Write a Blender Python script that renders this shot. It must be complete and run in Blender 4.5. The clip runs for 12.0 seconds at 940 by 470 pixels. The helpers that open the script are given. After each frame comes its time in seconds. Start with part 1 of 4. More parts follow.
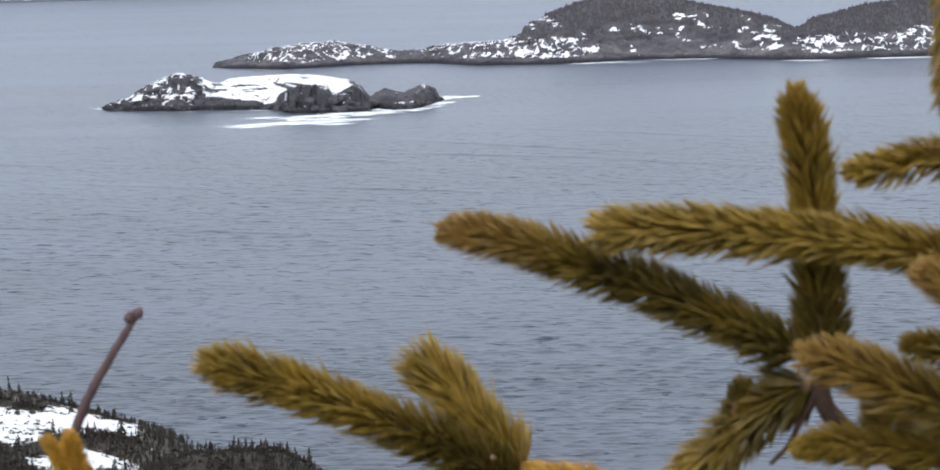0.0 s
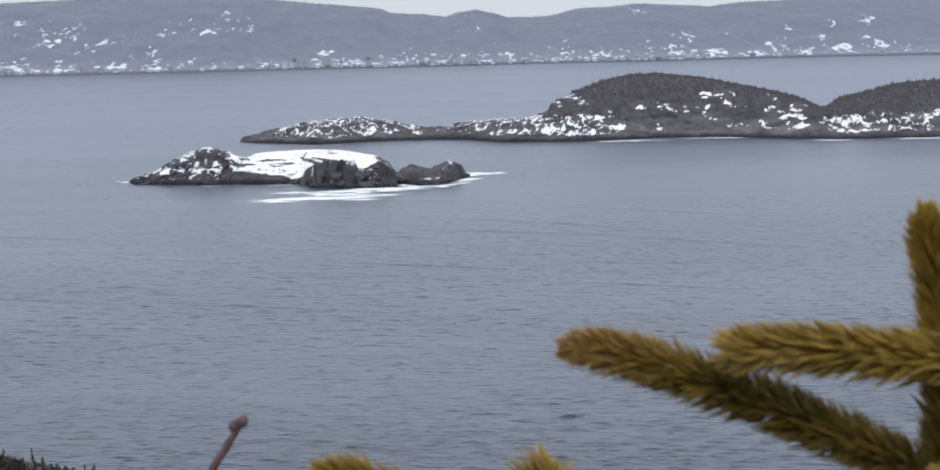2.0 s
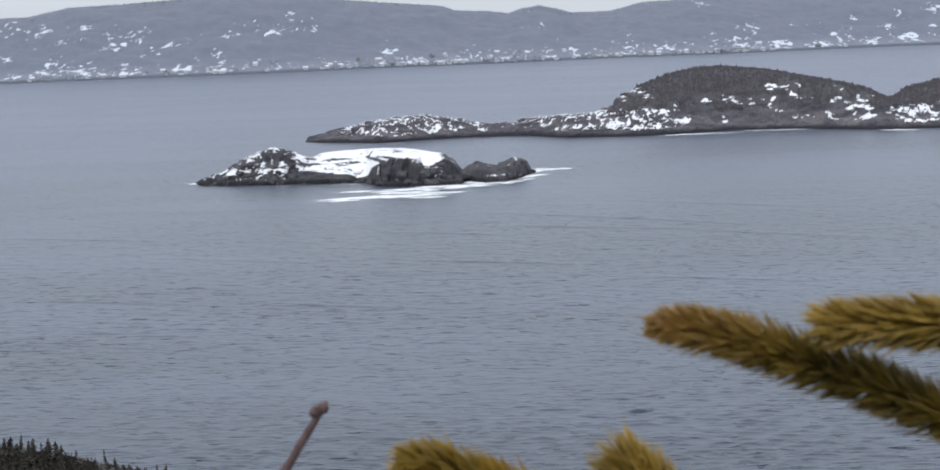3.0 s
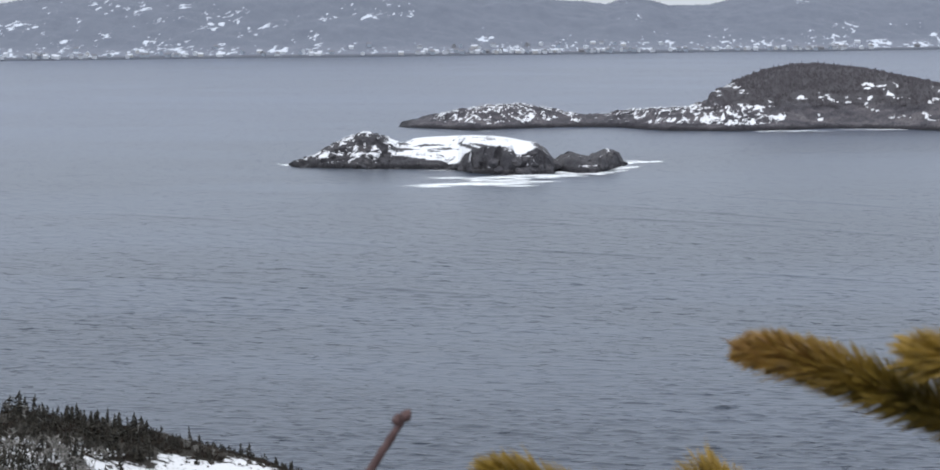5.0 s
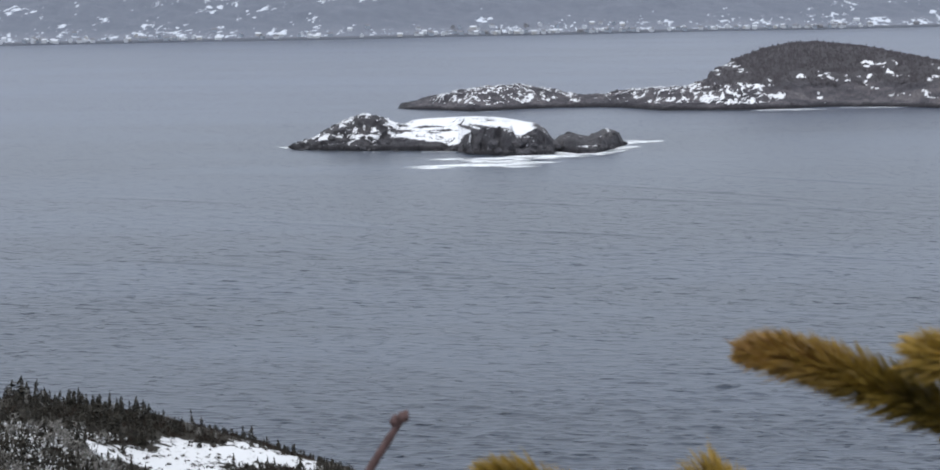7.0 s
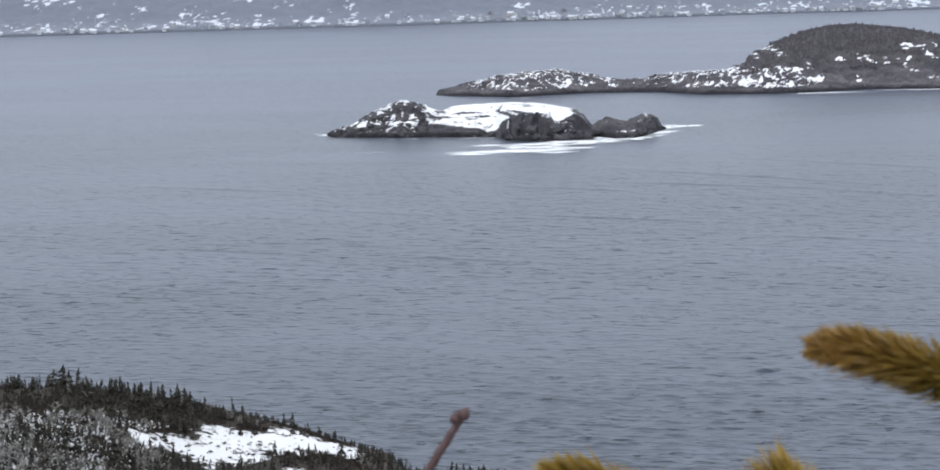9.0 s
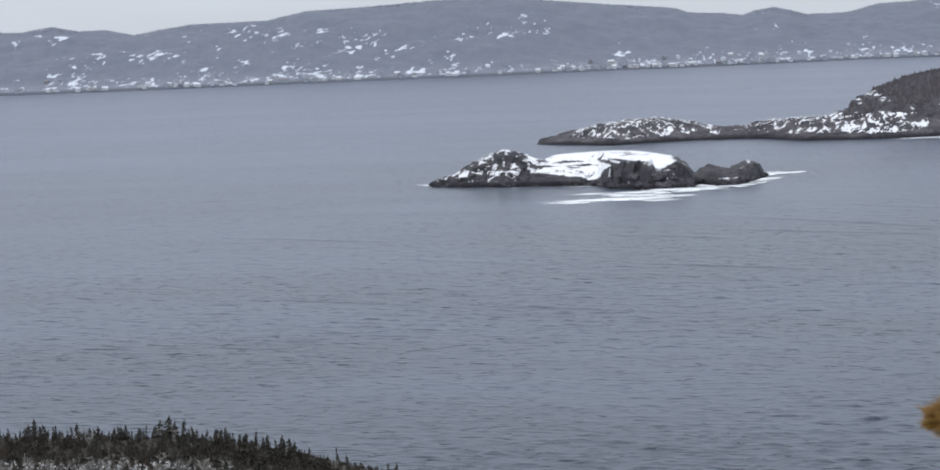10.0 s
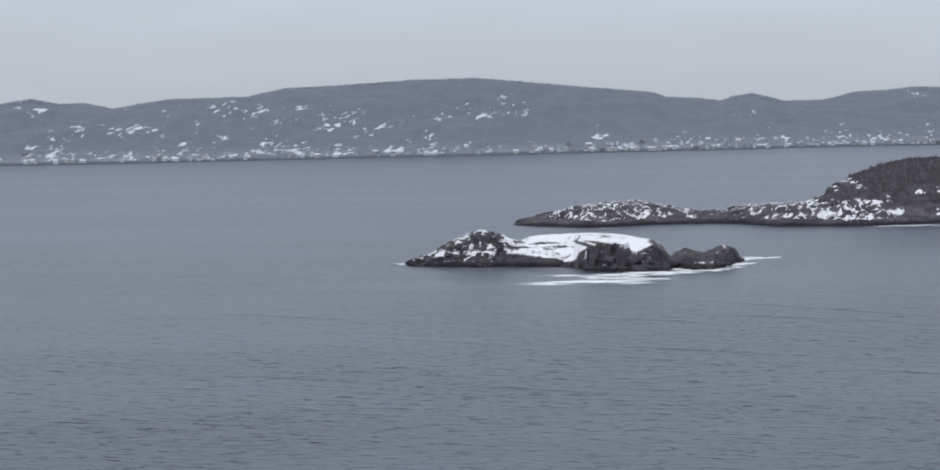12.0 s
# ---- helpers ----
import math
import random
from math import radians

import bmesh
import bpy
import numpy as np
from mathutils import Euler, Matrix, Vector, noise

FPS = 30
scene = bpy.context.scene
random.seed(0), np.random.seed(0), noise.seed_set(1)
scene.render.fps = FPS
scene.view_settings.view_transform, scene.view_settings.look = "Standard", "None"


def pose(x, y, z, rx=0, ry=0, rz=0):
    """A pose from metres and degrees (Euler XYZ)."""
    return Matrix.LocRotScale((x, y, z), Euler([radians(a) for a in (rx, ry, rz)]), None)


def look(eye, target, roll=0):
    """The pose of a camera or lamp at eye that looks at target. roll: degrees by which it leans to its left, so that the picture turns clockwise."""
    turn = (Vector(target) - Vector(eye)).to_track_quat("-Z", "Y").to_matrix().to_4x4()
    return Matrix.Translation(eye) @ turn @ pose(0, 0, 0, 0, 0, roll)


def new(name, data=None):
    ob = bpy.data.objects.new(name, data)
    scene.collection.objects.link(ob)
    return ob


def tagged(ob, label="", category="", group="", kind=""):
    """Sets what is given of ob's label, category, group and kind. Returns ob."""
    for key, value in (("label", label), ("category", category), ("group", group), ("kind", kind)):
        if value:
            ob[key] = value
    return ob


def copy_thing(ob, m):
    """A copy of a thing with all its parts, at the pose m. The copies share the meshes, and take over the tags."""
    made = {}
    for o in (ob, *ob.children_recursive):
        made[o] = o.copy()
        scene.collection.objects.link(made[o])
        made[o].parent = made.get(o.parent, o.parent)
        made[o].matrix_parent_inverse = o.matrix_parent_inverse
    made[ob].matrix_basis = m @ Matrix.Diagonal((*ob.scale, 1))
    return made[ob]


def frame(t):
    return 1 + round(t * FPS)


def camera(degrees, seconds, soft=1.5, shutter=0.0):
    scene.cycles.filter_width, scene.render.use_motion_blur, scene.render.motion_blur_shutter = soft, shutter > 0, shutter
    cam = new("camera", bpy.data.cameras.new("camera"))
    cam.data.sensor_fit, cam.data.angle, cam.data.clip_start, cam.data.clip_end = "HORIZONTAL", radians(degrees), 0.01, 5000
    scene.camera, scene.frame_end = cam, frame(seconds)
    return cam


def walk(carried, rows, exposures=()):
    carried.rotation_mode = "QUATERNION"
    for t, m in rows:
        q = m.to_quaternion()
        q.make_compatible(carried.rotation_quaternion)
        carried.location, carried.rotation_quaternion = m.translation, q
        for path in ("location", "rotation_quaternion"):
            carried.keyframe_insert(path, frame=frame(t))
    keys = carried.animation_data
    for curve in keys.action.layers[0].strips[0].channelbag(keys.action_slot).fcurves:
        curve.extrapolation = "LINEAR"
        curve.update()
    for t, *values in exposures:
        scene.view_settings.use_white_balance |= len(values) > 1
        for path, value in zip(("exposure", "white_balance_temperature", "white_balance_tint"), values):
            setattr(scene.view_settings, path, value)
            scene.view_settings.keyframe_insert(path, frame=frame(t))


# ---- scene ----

# ---------------------------------------------------------------- camera
FOV = 25.25
cam = camera(FOV, 12.0, soft=1.8)
# a small lens focused on the islands: near twigs are slightly soft
cam.data.dof.use_dof, cam.data.dof.focus_distance, cam.data.dof.aperture_fstop = True, 600.0, 34.0
# seconds, eye x y z, heading to the right, tilt up, lean (degrees)
PATH = [
    (0, 0.0758, -0.0300, 89.9771, 4.855, -8.019, -1.328),
    (0.5, 0.0750, -0.0230, 89.9834, 4.656, -7.219, -1.035),
    (1, 0.0582, -0.0132, 89.9859, 2.969, -6.618, -1.014),
    (1.5, 0.0519, -0.0126, 89.9873, 3.025, -5.846, -1.201),
    (2, 0.0261, -0.0145, 89.9974, 4.202, -5.922, -0.883),
    (2.5, 0.0234, -0.0186, 89.9915, 2.420, -5.833, -1.855),
    (3, 0.0184, 0.0078, 89.9856, 2.375, -5.972, -1.949),
    (3.5, 0.0138, 0.0054, 89.9843, 1.714, -6.435, -1.729),
    (3.7, 0.0259, 0.0012, 89.9839, 1.906, -6.376, -1.654),
    (5.3, 0.0139, 0.0090, 90.0016, -0.290, -6.237, -0.150),
    (5.5, 0.0000, 0.0000, 90.0000, 0.000, -6.462, 0.000),
    (6, 0.0120, 0.0122, 90.0047, 0.518, -5.834, 0.252),
    (6.5, 0.0310, 0.0292, 90.0055, 0.041, -6.022, -0.286),
    (6.7, 0.0246, 0.0279, 90.0065, -0.200, -6.505, -0.660),
    (8.5, 0.0160, 0.0319, 90.0096, 0.059, -7.097, -0.855),
    (9, 0.0089, 0.0521, 90.0097, -1.181, -7.111, -1.332),
    (9.5, 0.0035, 0.0392, 90.0247, -2.749, -6.415, -1.563),
    (10, 0.0005, 0.0300, 90.0255, -3.948, -5.685, -2.126),
    (10.5, -0.0068, 0.0217, 90.0255, -4.612, -4.379, -1.669),
    (11, -0.0120, 0.0217, 90.0270, -4.888, -3.864, -1.373),
    (11.5, -0.0125, 0.0216, 90.0270, -4.129, -3.767, -1.118),
    (12, -0.0120, 0.0217, 90.0272, -3.227, -3.528, -1.000),
]
walk(cam, [(t, pose(x, y, z, 90 + tilt, 0, -turn) @ pose(0, 0, 0, 0, 0, lean)) for t, x, y, z, turn, tilt, lean in PATH],
     exposures=[(0, 0.6), (1.5, 0.42), (2.5, 0.29), (3.2, 0.29), (5.5, 0.31), (6.5, 0.20), (9.1, 0.41), (9.5, 0.36), (10.4, 0.08), (12, -0.11)])

# ---------------------------------------------------------------- sky and sun: overcast winter day
SUN_EL, SUN_ROT = radians(38), radians(215)
world = bpy.data.worlds.new("world")
scene.world = world
world.use_nodes = True
wn, wl = world.node_tree.nodes, world.node_tree.links
wn.clear()
w_out, w_bg = wn.new("ShaderNodeOutputWorld"), wn.new("ShaderNodeBackground")
w_sky = wn.new("ShaderNodeTexSky")
w_sky.sky_type, w_sky.sun_disc = "NISHITA", False
w_sky.sun_elevation, w_sky.sun_rotation = SUN_EL, SUN_ROT
w_co, w_sep = wn.new("ShaderNodeTexCoord"), wn.new("ShaderNodeSeparateXYZ")
w_ramp = wn.new("ShaderNodeValToRGB")
# the cloud deck is about three times as bright overhead as at the horizon
w_ramp.color_ramp.elements[0].position, w_ramp.color_ramp.elements[0].color = 0.5, (5.30, 5.74, 6.45, 1)
w_ramp.color_ramp.elements[1].position, w_ramp.color_ramp.elements[1].color = 1.0, (17.0, 17.4, 18.0, 1)
low = w_ramp.color_ramp.elements.new(0.56)
low.color = (6.6, 7.3, 8.55, 1)
mid = w_ramp.color_ramp.elements.new(0.70)
mid.color = (8.3, 9.05, 10.4, 1)
w_half = wn.new("ShaderNodeMath")
w_half.operation = "MULTIPLY_ADD"
w_half.inputs[1].default_value, w_half.inputs[2].default_value = 0.5, 0.5
w_mix = wn.new("ShaderNodeMix")
w_mix.data_type = "RGBA"
w_mix.inputs["Factor"].default_value = 0.94
wl.new(w_co.outputs["Generated"], w_sep.inputs[0])
wl.new(w_sep.outputs["Z"], w_half.inputs[0])
# faint folds in the cloud deck
w_map, w_fold, w_deck = wn.new("ShaderNodeMapping"), wn.new("ShaderNodeTexNoise"), wn.new("ShaderNodeMath")
w_map.inputs["Scale"].default_value = (9, 9, 34)
w_fold.inputs["Scale"].default_value, w_fold.inputs["Detail"].default_value, w_fold.inputs["Distortion"].default_value = 1.0, 3.0, 0.6
w_deck.operation = "MULTIPLY_ADD"
w_deck.inputs[1].default_value = 0.035
w_base = wn.new("ShaderNodeMath")
w_base.operation = "SUBTRACT"
w_base.inputs[1].default_value = 0.0175
wl.new(w_co.outputs["Generated"], w_map.inputs[0])
wl.new(w_map.outputs[0], w_fold.inputs["Vector"])
wl.new(w_half.outputs[0], w_base.inputs[0])
wl.new(w_fold.outputs["Fac"], w_deck.inputs[0])
wl.new(w_base.outputs[0], w_deck.inputs[2])
wl.new(w_deck.outputs[0], w_ramp.inputs[0])
wl.new(w_ramp.outputs[0], w_mix.inputs["B"])
wl.new(w_sky.outputs[0], w_mix.inputs["A"])
wl.new(w_mix.outputs["Result"], w_bg.inputs["Color"])
w_bg.inputs["Strength"].default_value = 0.1
wl.new(w_bg.outputs[0], w_out.inputs["Surface"])

sun = new("sun", bpy.data.lights.new("sun", "SUN"))
sun.data.energy, sun.data.angle, sun.data.color = 0.7, radians(25), (1.0, 0.97, 0.92)
# the light comes from behind the camera and from its left
sun.matrix_basis = look((-60, -80, 170), (0, 40, 60))


# ---------------------------------------------------------------- materials
def material(name):
    m = bpy.data.materials.new(name)
    m.use_nodes = True
    return m, m.node_tree.nodes, m.node_tree.links, m.node_tree.nodes["Principled BSDF"]


def node(m, kind, **values):
    n = m.node_tree.nodes.new(kind)
    for key, v in values.items():
        n.inputs[key.replace("_", " ")].default_value = v
    return n


def maths(m, op, a, b=None, clamp=False):
    n = m.node_tree.nodes.new("ShaderNodeMath")
    n.operation, n.use_clamp = op, clamp
    for k, v in enumerate((a, b)):
        if v is None:
            continue
        if isinstance(v, (int, float)):
            n.inputs[k].default_value = v
        else:
            m.node_tree.links.new(v, n.inputs[k])
    return n.outputs[0]


def mixed(m, fac, a, b, blend="MIX"):
    n = m.node_tree.nodes.new("ShaderNodeMix")
    n.data_type, n.blend_type = "RGBA", blend
    for key, v in (("Factor", fac), ("A", a), ("B", b)):
        if isinstance(v, (int, float)):
            n.inputs[key].default_value = v
        elif isinstance(v, tuple):
            n.inputs[key].default_value = (*v, 1)
        else:
            m.node_tree.links.new(v, n.inputs[key])
    return n.outputs["Result"]


def ramp(m, fac, stops):
    n = m.node_tree.nodes.new("ShaderNodeValToRGB")
    el = n.color_ramp.elements
    while len(el) < len(stops):
        el.new(0.5)
    for e, (p, c) in zip(el, stops):
        e.position, e.color = p, (*c, 1)
    m.node_tree.links.new(fac, n.inputs[0])
    return n.outputs[0]


def coords(m, scale=(1, 1, 1), turn=0.0):
    co = m.node_tree.nodes.new("ShaderNodeTexCoord")
    mp = m.node_tree.nodes.new("ShaderNodeMapping")
    mp.inputs["Scale"].default_value = scale
    mp.inputs["Rotation"].default_value = (0, 0, radians(turn))
    m.node_tree.links.new(co.outputs["Object"], mp.inputs[0])
    return mp.outputs[0]


def noise_tex(m, vec, scale, detail=4.0, rough=0.55, distort=0.0):
    n = node(m, "ShaderNodeTexNoise", Scale=scale, Detail=detail, Roughness=rough, Distortion=distort)
    m.node_tree.links.new(vec, n.inputs["Vector"])
    return n.outputs["Fac"]


def bump(m, height, strength, distance):
    b = node(m, "ShaderNodeBump", Strength=strength, Distance=distance)
    m.node_tree.links.new(height, b.inputs["Height"])
    m.node_tree.links.new(b.outputs[0], m.node_tree.nodes["Principled BSDF"].inputs["Normal"])
    return b


def step(m, value, low, high):
    n = m.node_tree.nodes.new("ShaderNodeMapRange")
    n.interpolation_type = "SMOOTHSTEP"
    n.inputs["From Min"].default_value, n.inputs["From Max"].default_value = low, high
    m.node_tree.links.new(value, n.inputs["Value"])
    return n.outputs["Result"]


def attribute(m, name):
    n = m.node_tree.nodes.new("ShaderNodeAttribute")
    n.attribute_name = name
    return n.outputs["Fac"]


def land_material(name, rock, wood, size, ragged=1.0, snow=(0.66, 0.675, 0.71), stretch=(1, 1, 1), soft=0.08):
    """Rock and winter woods with snow lying where the surface attribute 'snow' lets it, ragged at its edges."""
    m, nodes, links, bsdf = material(name)
    vec = coords(m, stretch)
    fine = noise_tex(m, vec, 1.0 / size, 6.0, 0.62, 0.4)
    broad = noise_tex(m, vec, 0.18 / size, 3.0)
    grain = noise_tex(m, vec, 4.0 / size, 5.0, 0.7)
    dark, mid_, light = rock
    c_rock = ramp(m, mixed(m, 0.5, grain, broad), [(0.36, dark), (0.5, mid_), (0.66, light)])
    c_wood = ramp(m, mixed(m, 0.3, mixed(m, 0.55, fine, grain), broad), [(0.3, wood[0]), (0.7, wood[1])])
    base = mixed(m, attribute(m, "wood"), c_rock, c_wood)
    # rock that the tide and the spray keep wet
    base = mixed(m, attribute(m, "wet"), base, tuple(v * 0.55 for v in dark))
    bias = maths(m, "ADD", attribute(m, "snow"), maths(m, "MULTIPLY", maths(m, "SUBTRACT", mixed(m, 0.35, fine, broad), 0.5), 5.0 * ragged))
    lies = step(m, bias, 0.5 - soft, 0.5 + soft)
    links.new(mixed(m, lies, base, snow), bsdf.inputs["Base Color"])
    bsdf.inputs["Roughness"].default_value = 0.85
    bsdf.inputs["Specular IOR Level"].default_value = 0.25
    bump(m, maths(m, "MULTIPLY", mixed(m, 0.5, fine, grain), maths(m, "SUBTRACT", 1.15, lies)), 0.8, 0.6 * size)
    return m


def sea_material():
    m, nodes, links, bsdf = material("sea_water")
    bsdf.inputs["IOR"].default_value = 1.33

    def crests(length, depth, turn):
        mp = nodes.new("ShaderNodeMapping")
        mp.vector_type = "TEXTURE"
        mp.inputs["Scale"].default_value, mp.inputs["Rotation"].default_value = (length, depth, 1), (0, 0, radians(turn))
        links.new(nodes.new("ShaderNodeTexCoord").outputs["Object"], mp.inputs[0])
        return mp.outputs[0]

    ripple = noise_tex(m, crests(2.6, 0.85, -14), 1.0, 2.0, 0.55, 0.2)
    # short steep crests: small ones near the hill, longer ones farther out
    small = step(m, noise_tex(m, crests(4.3, 2.0, -16), 1.0, 1.5, 0.5, 0.4), 0.585, 0.80)
    large = step(m, noise_tex(m, crests(6.5, 4.4, -28), 1.0, 1.0, 0.5, 0.3), 0.60, 0.82)
    wide = noise_tex(m, crests(46, 22, -24), 1.0, 3.0, 0.5, 0.3)
    slick = noise_tex(m, crests(430, 150, -8), 1.0, 4.0, 0.6, 0.8)
    calm = step(m, slick, 0.40, 0.68)
    # bumps weaken by up to 70 percent with distance out
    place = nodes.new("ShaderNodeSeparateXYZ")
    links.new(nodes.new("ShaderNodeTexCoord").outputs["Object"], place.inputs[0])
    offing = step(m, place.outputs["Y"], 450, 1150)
    # colour is paler in calm streaks, and bluer from 900 to 2000 m out
    near_end = mixed(m, calm, (0.026, 0.036, 0.054), (0.040, 0.054, 0.081))
    far_end = mixed(m, calm, (0.028, 0.040, 0.072), (0.040, 0.056, 0.100))
    links.new(mixed(m, step(m, place.outputs["Y"], 900, 2000), near_end, far_end), bsdf.inputs["Base Color"])
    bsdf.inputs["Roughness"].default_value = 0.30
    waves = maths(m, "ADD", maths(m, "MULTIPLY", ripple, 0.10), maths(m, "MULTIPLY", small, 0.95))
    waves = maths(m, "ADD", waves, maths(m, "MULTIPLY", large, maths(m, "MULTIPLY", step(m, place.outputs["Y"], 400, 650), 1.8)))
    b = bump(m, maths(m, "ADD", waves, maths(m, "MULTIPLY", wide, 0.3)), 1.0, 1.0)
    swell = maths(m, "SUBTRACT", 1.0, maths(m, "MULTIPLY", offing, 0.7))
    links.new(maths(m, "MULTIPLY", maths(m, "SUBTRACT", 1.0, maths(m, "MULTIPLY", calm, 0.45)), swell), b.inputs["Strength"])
    return m


def foam_material():
    m, nodes, links, bsdf = material("sea_foam")
    bsdf.inputs["Base Color"].default_value = (0.74, 0.77, 0.80, 1)
    bsdf.inputs["Roughness"].default_value = 0.7
    lace = noise_tex(m, coords(m, (0.10, 0.055, 1)), 1.0, 7.0, 0.72, 1.8)
    threads = noise_tex(m, coords(m, (0.30, 0.10, 1)), 1.0, 4.0, 0.6, 2.5)
    body = maths(m, "ADD", mixed(m, 0.35, lace, threads), maths(m, "MULTIPLY", maths(m, "SUBTRACT", attribute(m, "snow"), 0.5), 0.9))
    links.new(maths(m, "MULTIPLY", step(m, body, 0.32, 0.98), 0.86), bsdf.inputs["Alpha"])
    return m


def island_material(name, low, high, rough=0.8, spec=0.2, tip=None, old=None):
    """A colour that varies from piece to piece of a joined mesh; tip: a lighter colour towards the attribute 'tip'; old: a darker one for last year's growth."""
    m, nodes, links, bsdf = material(name)
    geo = nodes.new("ShaderNodeNewGeometry")
    c = ramp(m, geo.outputs["Random Per Island"], [(0.0, low), (1.0, high)])
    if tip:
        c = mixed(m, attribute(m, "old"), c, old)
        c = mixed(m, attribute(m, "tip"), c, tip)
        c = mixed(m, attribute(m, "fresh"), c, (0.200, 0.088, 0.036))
    vec = coords(m)
    links.new(mixed(m, 0.35, c, ramp(m, noise_tex(m, vec, 40.0 if tip else 0.5, 3.0), [(0.3, tuple(v * 0.5 for v in low)), (0.7, tuple(min(1, v * 1.4) for v in high))])), bsdf.inputs["Base Color"])
    bsdf.inputs["Roughness"].default_value = rough
    bsdf.inputs["Specular IOR Level"].default_value = spec
    return m


def bark_material(name, low, high, size=0.01):
    m, nodes, links, bsdf = material(name)
    n = noise_tex(m, coords(m, (1, 1, 0.35)), 1.0 / size, 6.0, 0.65, 0.4)
    links.new(ramp(m, n, [(0.3, low), (0.7, high)]), bsdf.inputs["Base Color"])
    bsdf.inputs["Roughness"].default_value = 0.85
    bump(m, n, 0.7, size * 0.4)
    return m


def paint_material(name, colour, wear=0.2):
    m, nodes, links, bsdf = material(name)
    n = noise_tex(m, coords(m, (1, 1, 4)), 0.8, 5.0, 0.6)
    links.new(mixed(m, maths(m, "MULTIPLY", n, wear), colour, tuple(v * 0.55 for v in colour)), bsdf.inputs["Base Color"])
    bsdf.inputs["Roughness"].default_value = 0.7
    return m


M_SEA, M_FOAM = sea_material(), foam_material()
# the bluish cast of the islet rock is a touch of haze in its colour
M_ISLET = land_material("islet_rock", ((0.024, 0.024, 0.030), (0.057, 0.056, 0.064), (0.122, 0.116, 0.119)), ((0.013, 0.014, 0.017), (0.034, 0.034, 0.037)), 2.0, 0.9, stretch=(0.5, 1, 1.3))
# island rock and woods are lifted towards blue-grey with painted haze
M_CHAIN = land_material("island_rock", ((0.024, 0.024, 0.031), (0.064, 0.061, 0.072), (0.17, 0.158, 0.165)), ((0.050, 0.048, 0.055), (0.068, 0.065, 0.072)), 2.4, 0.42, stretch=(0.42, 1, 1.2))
# distance haze is mixed into the far hills' rock, wood and snow colours
M_FAR = land_material("hazed_far_woods", ((0.128, 0.144, 0.184), (0.150, 0.166, 0.206), (0.175, 0.190, 0.226)), ((0.102, 0.118, 0.155), (0.152, 0.168, 0.208)), 4.0, 0.75, (0.48, 0.52, 0.59), (1, 0.3, 1), 0.24)
M_GROUND = land_material("headland_soil", ((0.030, 0.026, 0.022), (0.060, 0.050, 0.042), (0.10, 0.085, 0.07)), ((0.018, 0.017, 0.014), (0.042, 0.035, 0.027)), 1.6, 0.95, (0.56, 0.57, 0.59))
M_SPRUCE = island_material("spruce_foliage", (0.009, 0.010, 0.009), (0.042, 0.037, 0.029))
# spruce colour lightened for the haze out to the island
M_FARSPRUCE = island_material("hazed_island_spruce", (0.061, 0.056, 0.064), (0.081, 0.075, 0.084))
# ridge trees are paled and blued to stand for haze
M_RIDGE = island_material("hazed_ridge_trees", (0.108, 0.126, 0.164), (0.145, 0.163, 0.203))
M_SCRUB = island_material("brown_scrub", (0.014, 0.012, 0.011), (0.060, 0.046, 0.037))
M_SNOW = island_material("lying_snow", (0.30, 0.31, 0.32), (0.72, 0.74, 0.77))
M_GREY = island_material("weathered_twigs", (0.045, 0.042, 0.039), (0.28, 0.27, 0.255))
M_TRUNK = bark_material("trunk_bark", (0.05, 0.042, 0.036), (0.14, 0.12, 0.10), 0.05)
M_FORK = bark_material("brown_branch_bark", (0.030, 0.014, 0.007), (0.075, 0.038, 0.020), 0.006)
M_STEM = bark_material("shoot_bark", (0.10, 0.055, 0.028), (0.26, 0.16, 0.08), 0.004)
M_TWIG = bark_material("red_brown_bark", (0.046, 0.025, 0.025), (0.12, 0.070, 0.067), 0.004)
M_SCALE = bark_material("pale_bud_scales", (0.12, 0.075, 0.04), (0.26, 0.18, 0.11), 0.002)
M_BUD = bark_material("bud_scales", (0.12, 0.05, 0.035), (0.24, 0.11, 0.07), 0.002)
# the wide dark-to-pale range also paints highlights and dark gaps between needles
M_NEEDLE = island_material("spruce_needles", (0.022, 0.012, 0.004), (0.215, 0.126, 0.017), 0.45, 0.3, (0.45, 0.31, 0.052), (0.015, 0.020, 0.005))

M_AMBER = island_material("yellowed_needles", (0.20, 0.095, 0.008), (0.38, 0.20, 0.02), 0.55, 0.3, (0.45, 0.26, 0.05), (0.10, 0.06, 0.01))


# ---------------------------------------------------------------- mesh helpers
def smooth(a, b, x):
    k = np.clip((x - a) / (b - a), 0, 1)
    return k * k * (3 - 2 * k)


def fractal(x, y, size, octaves=4, seed=0.0):
    """Fractal noise of about -1 to 1 on arrays."""
    out = np.empty(x.shape)
    flat, fx, fy = out.ravel(), x.ravel() / size, y.ravel() / size
    for n in range(flat.size):
        flat[n] = noise.fractal((fx[n], fy[n], seed), 0.9, 2.1, octaves)
    return out


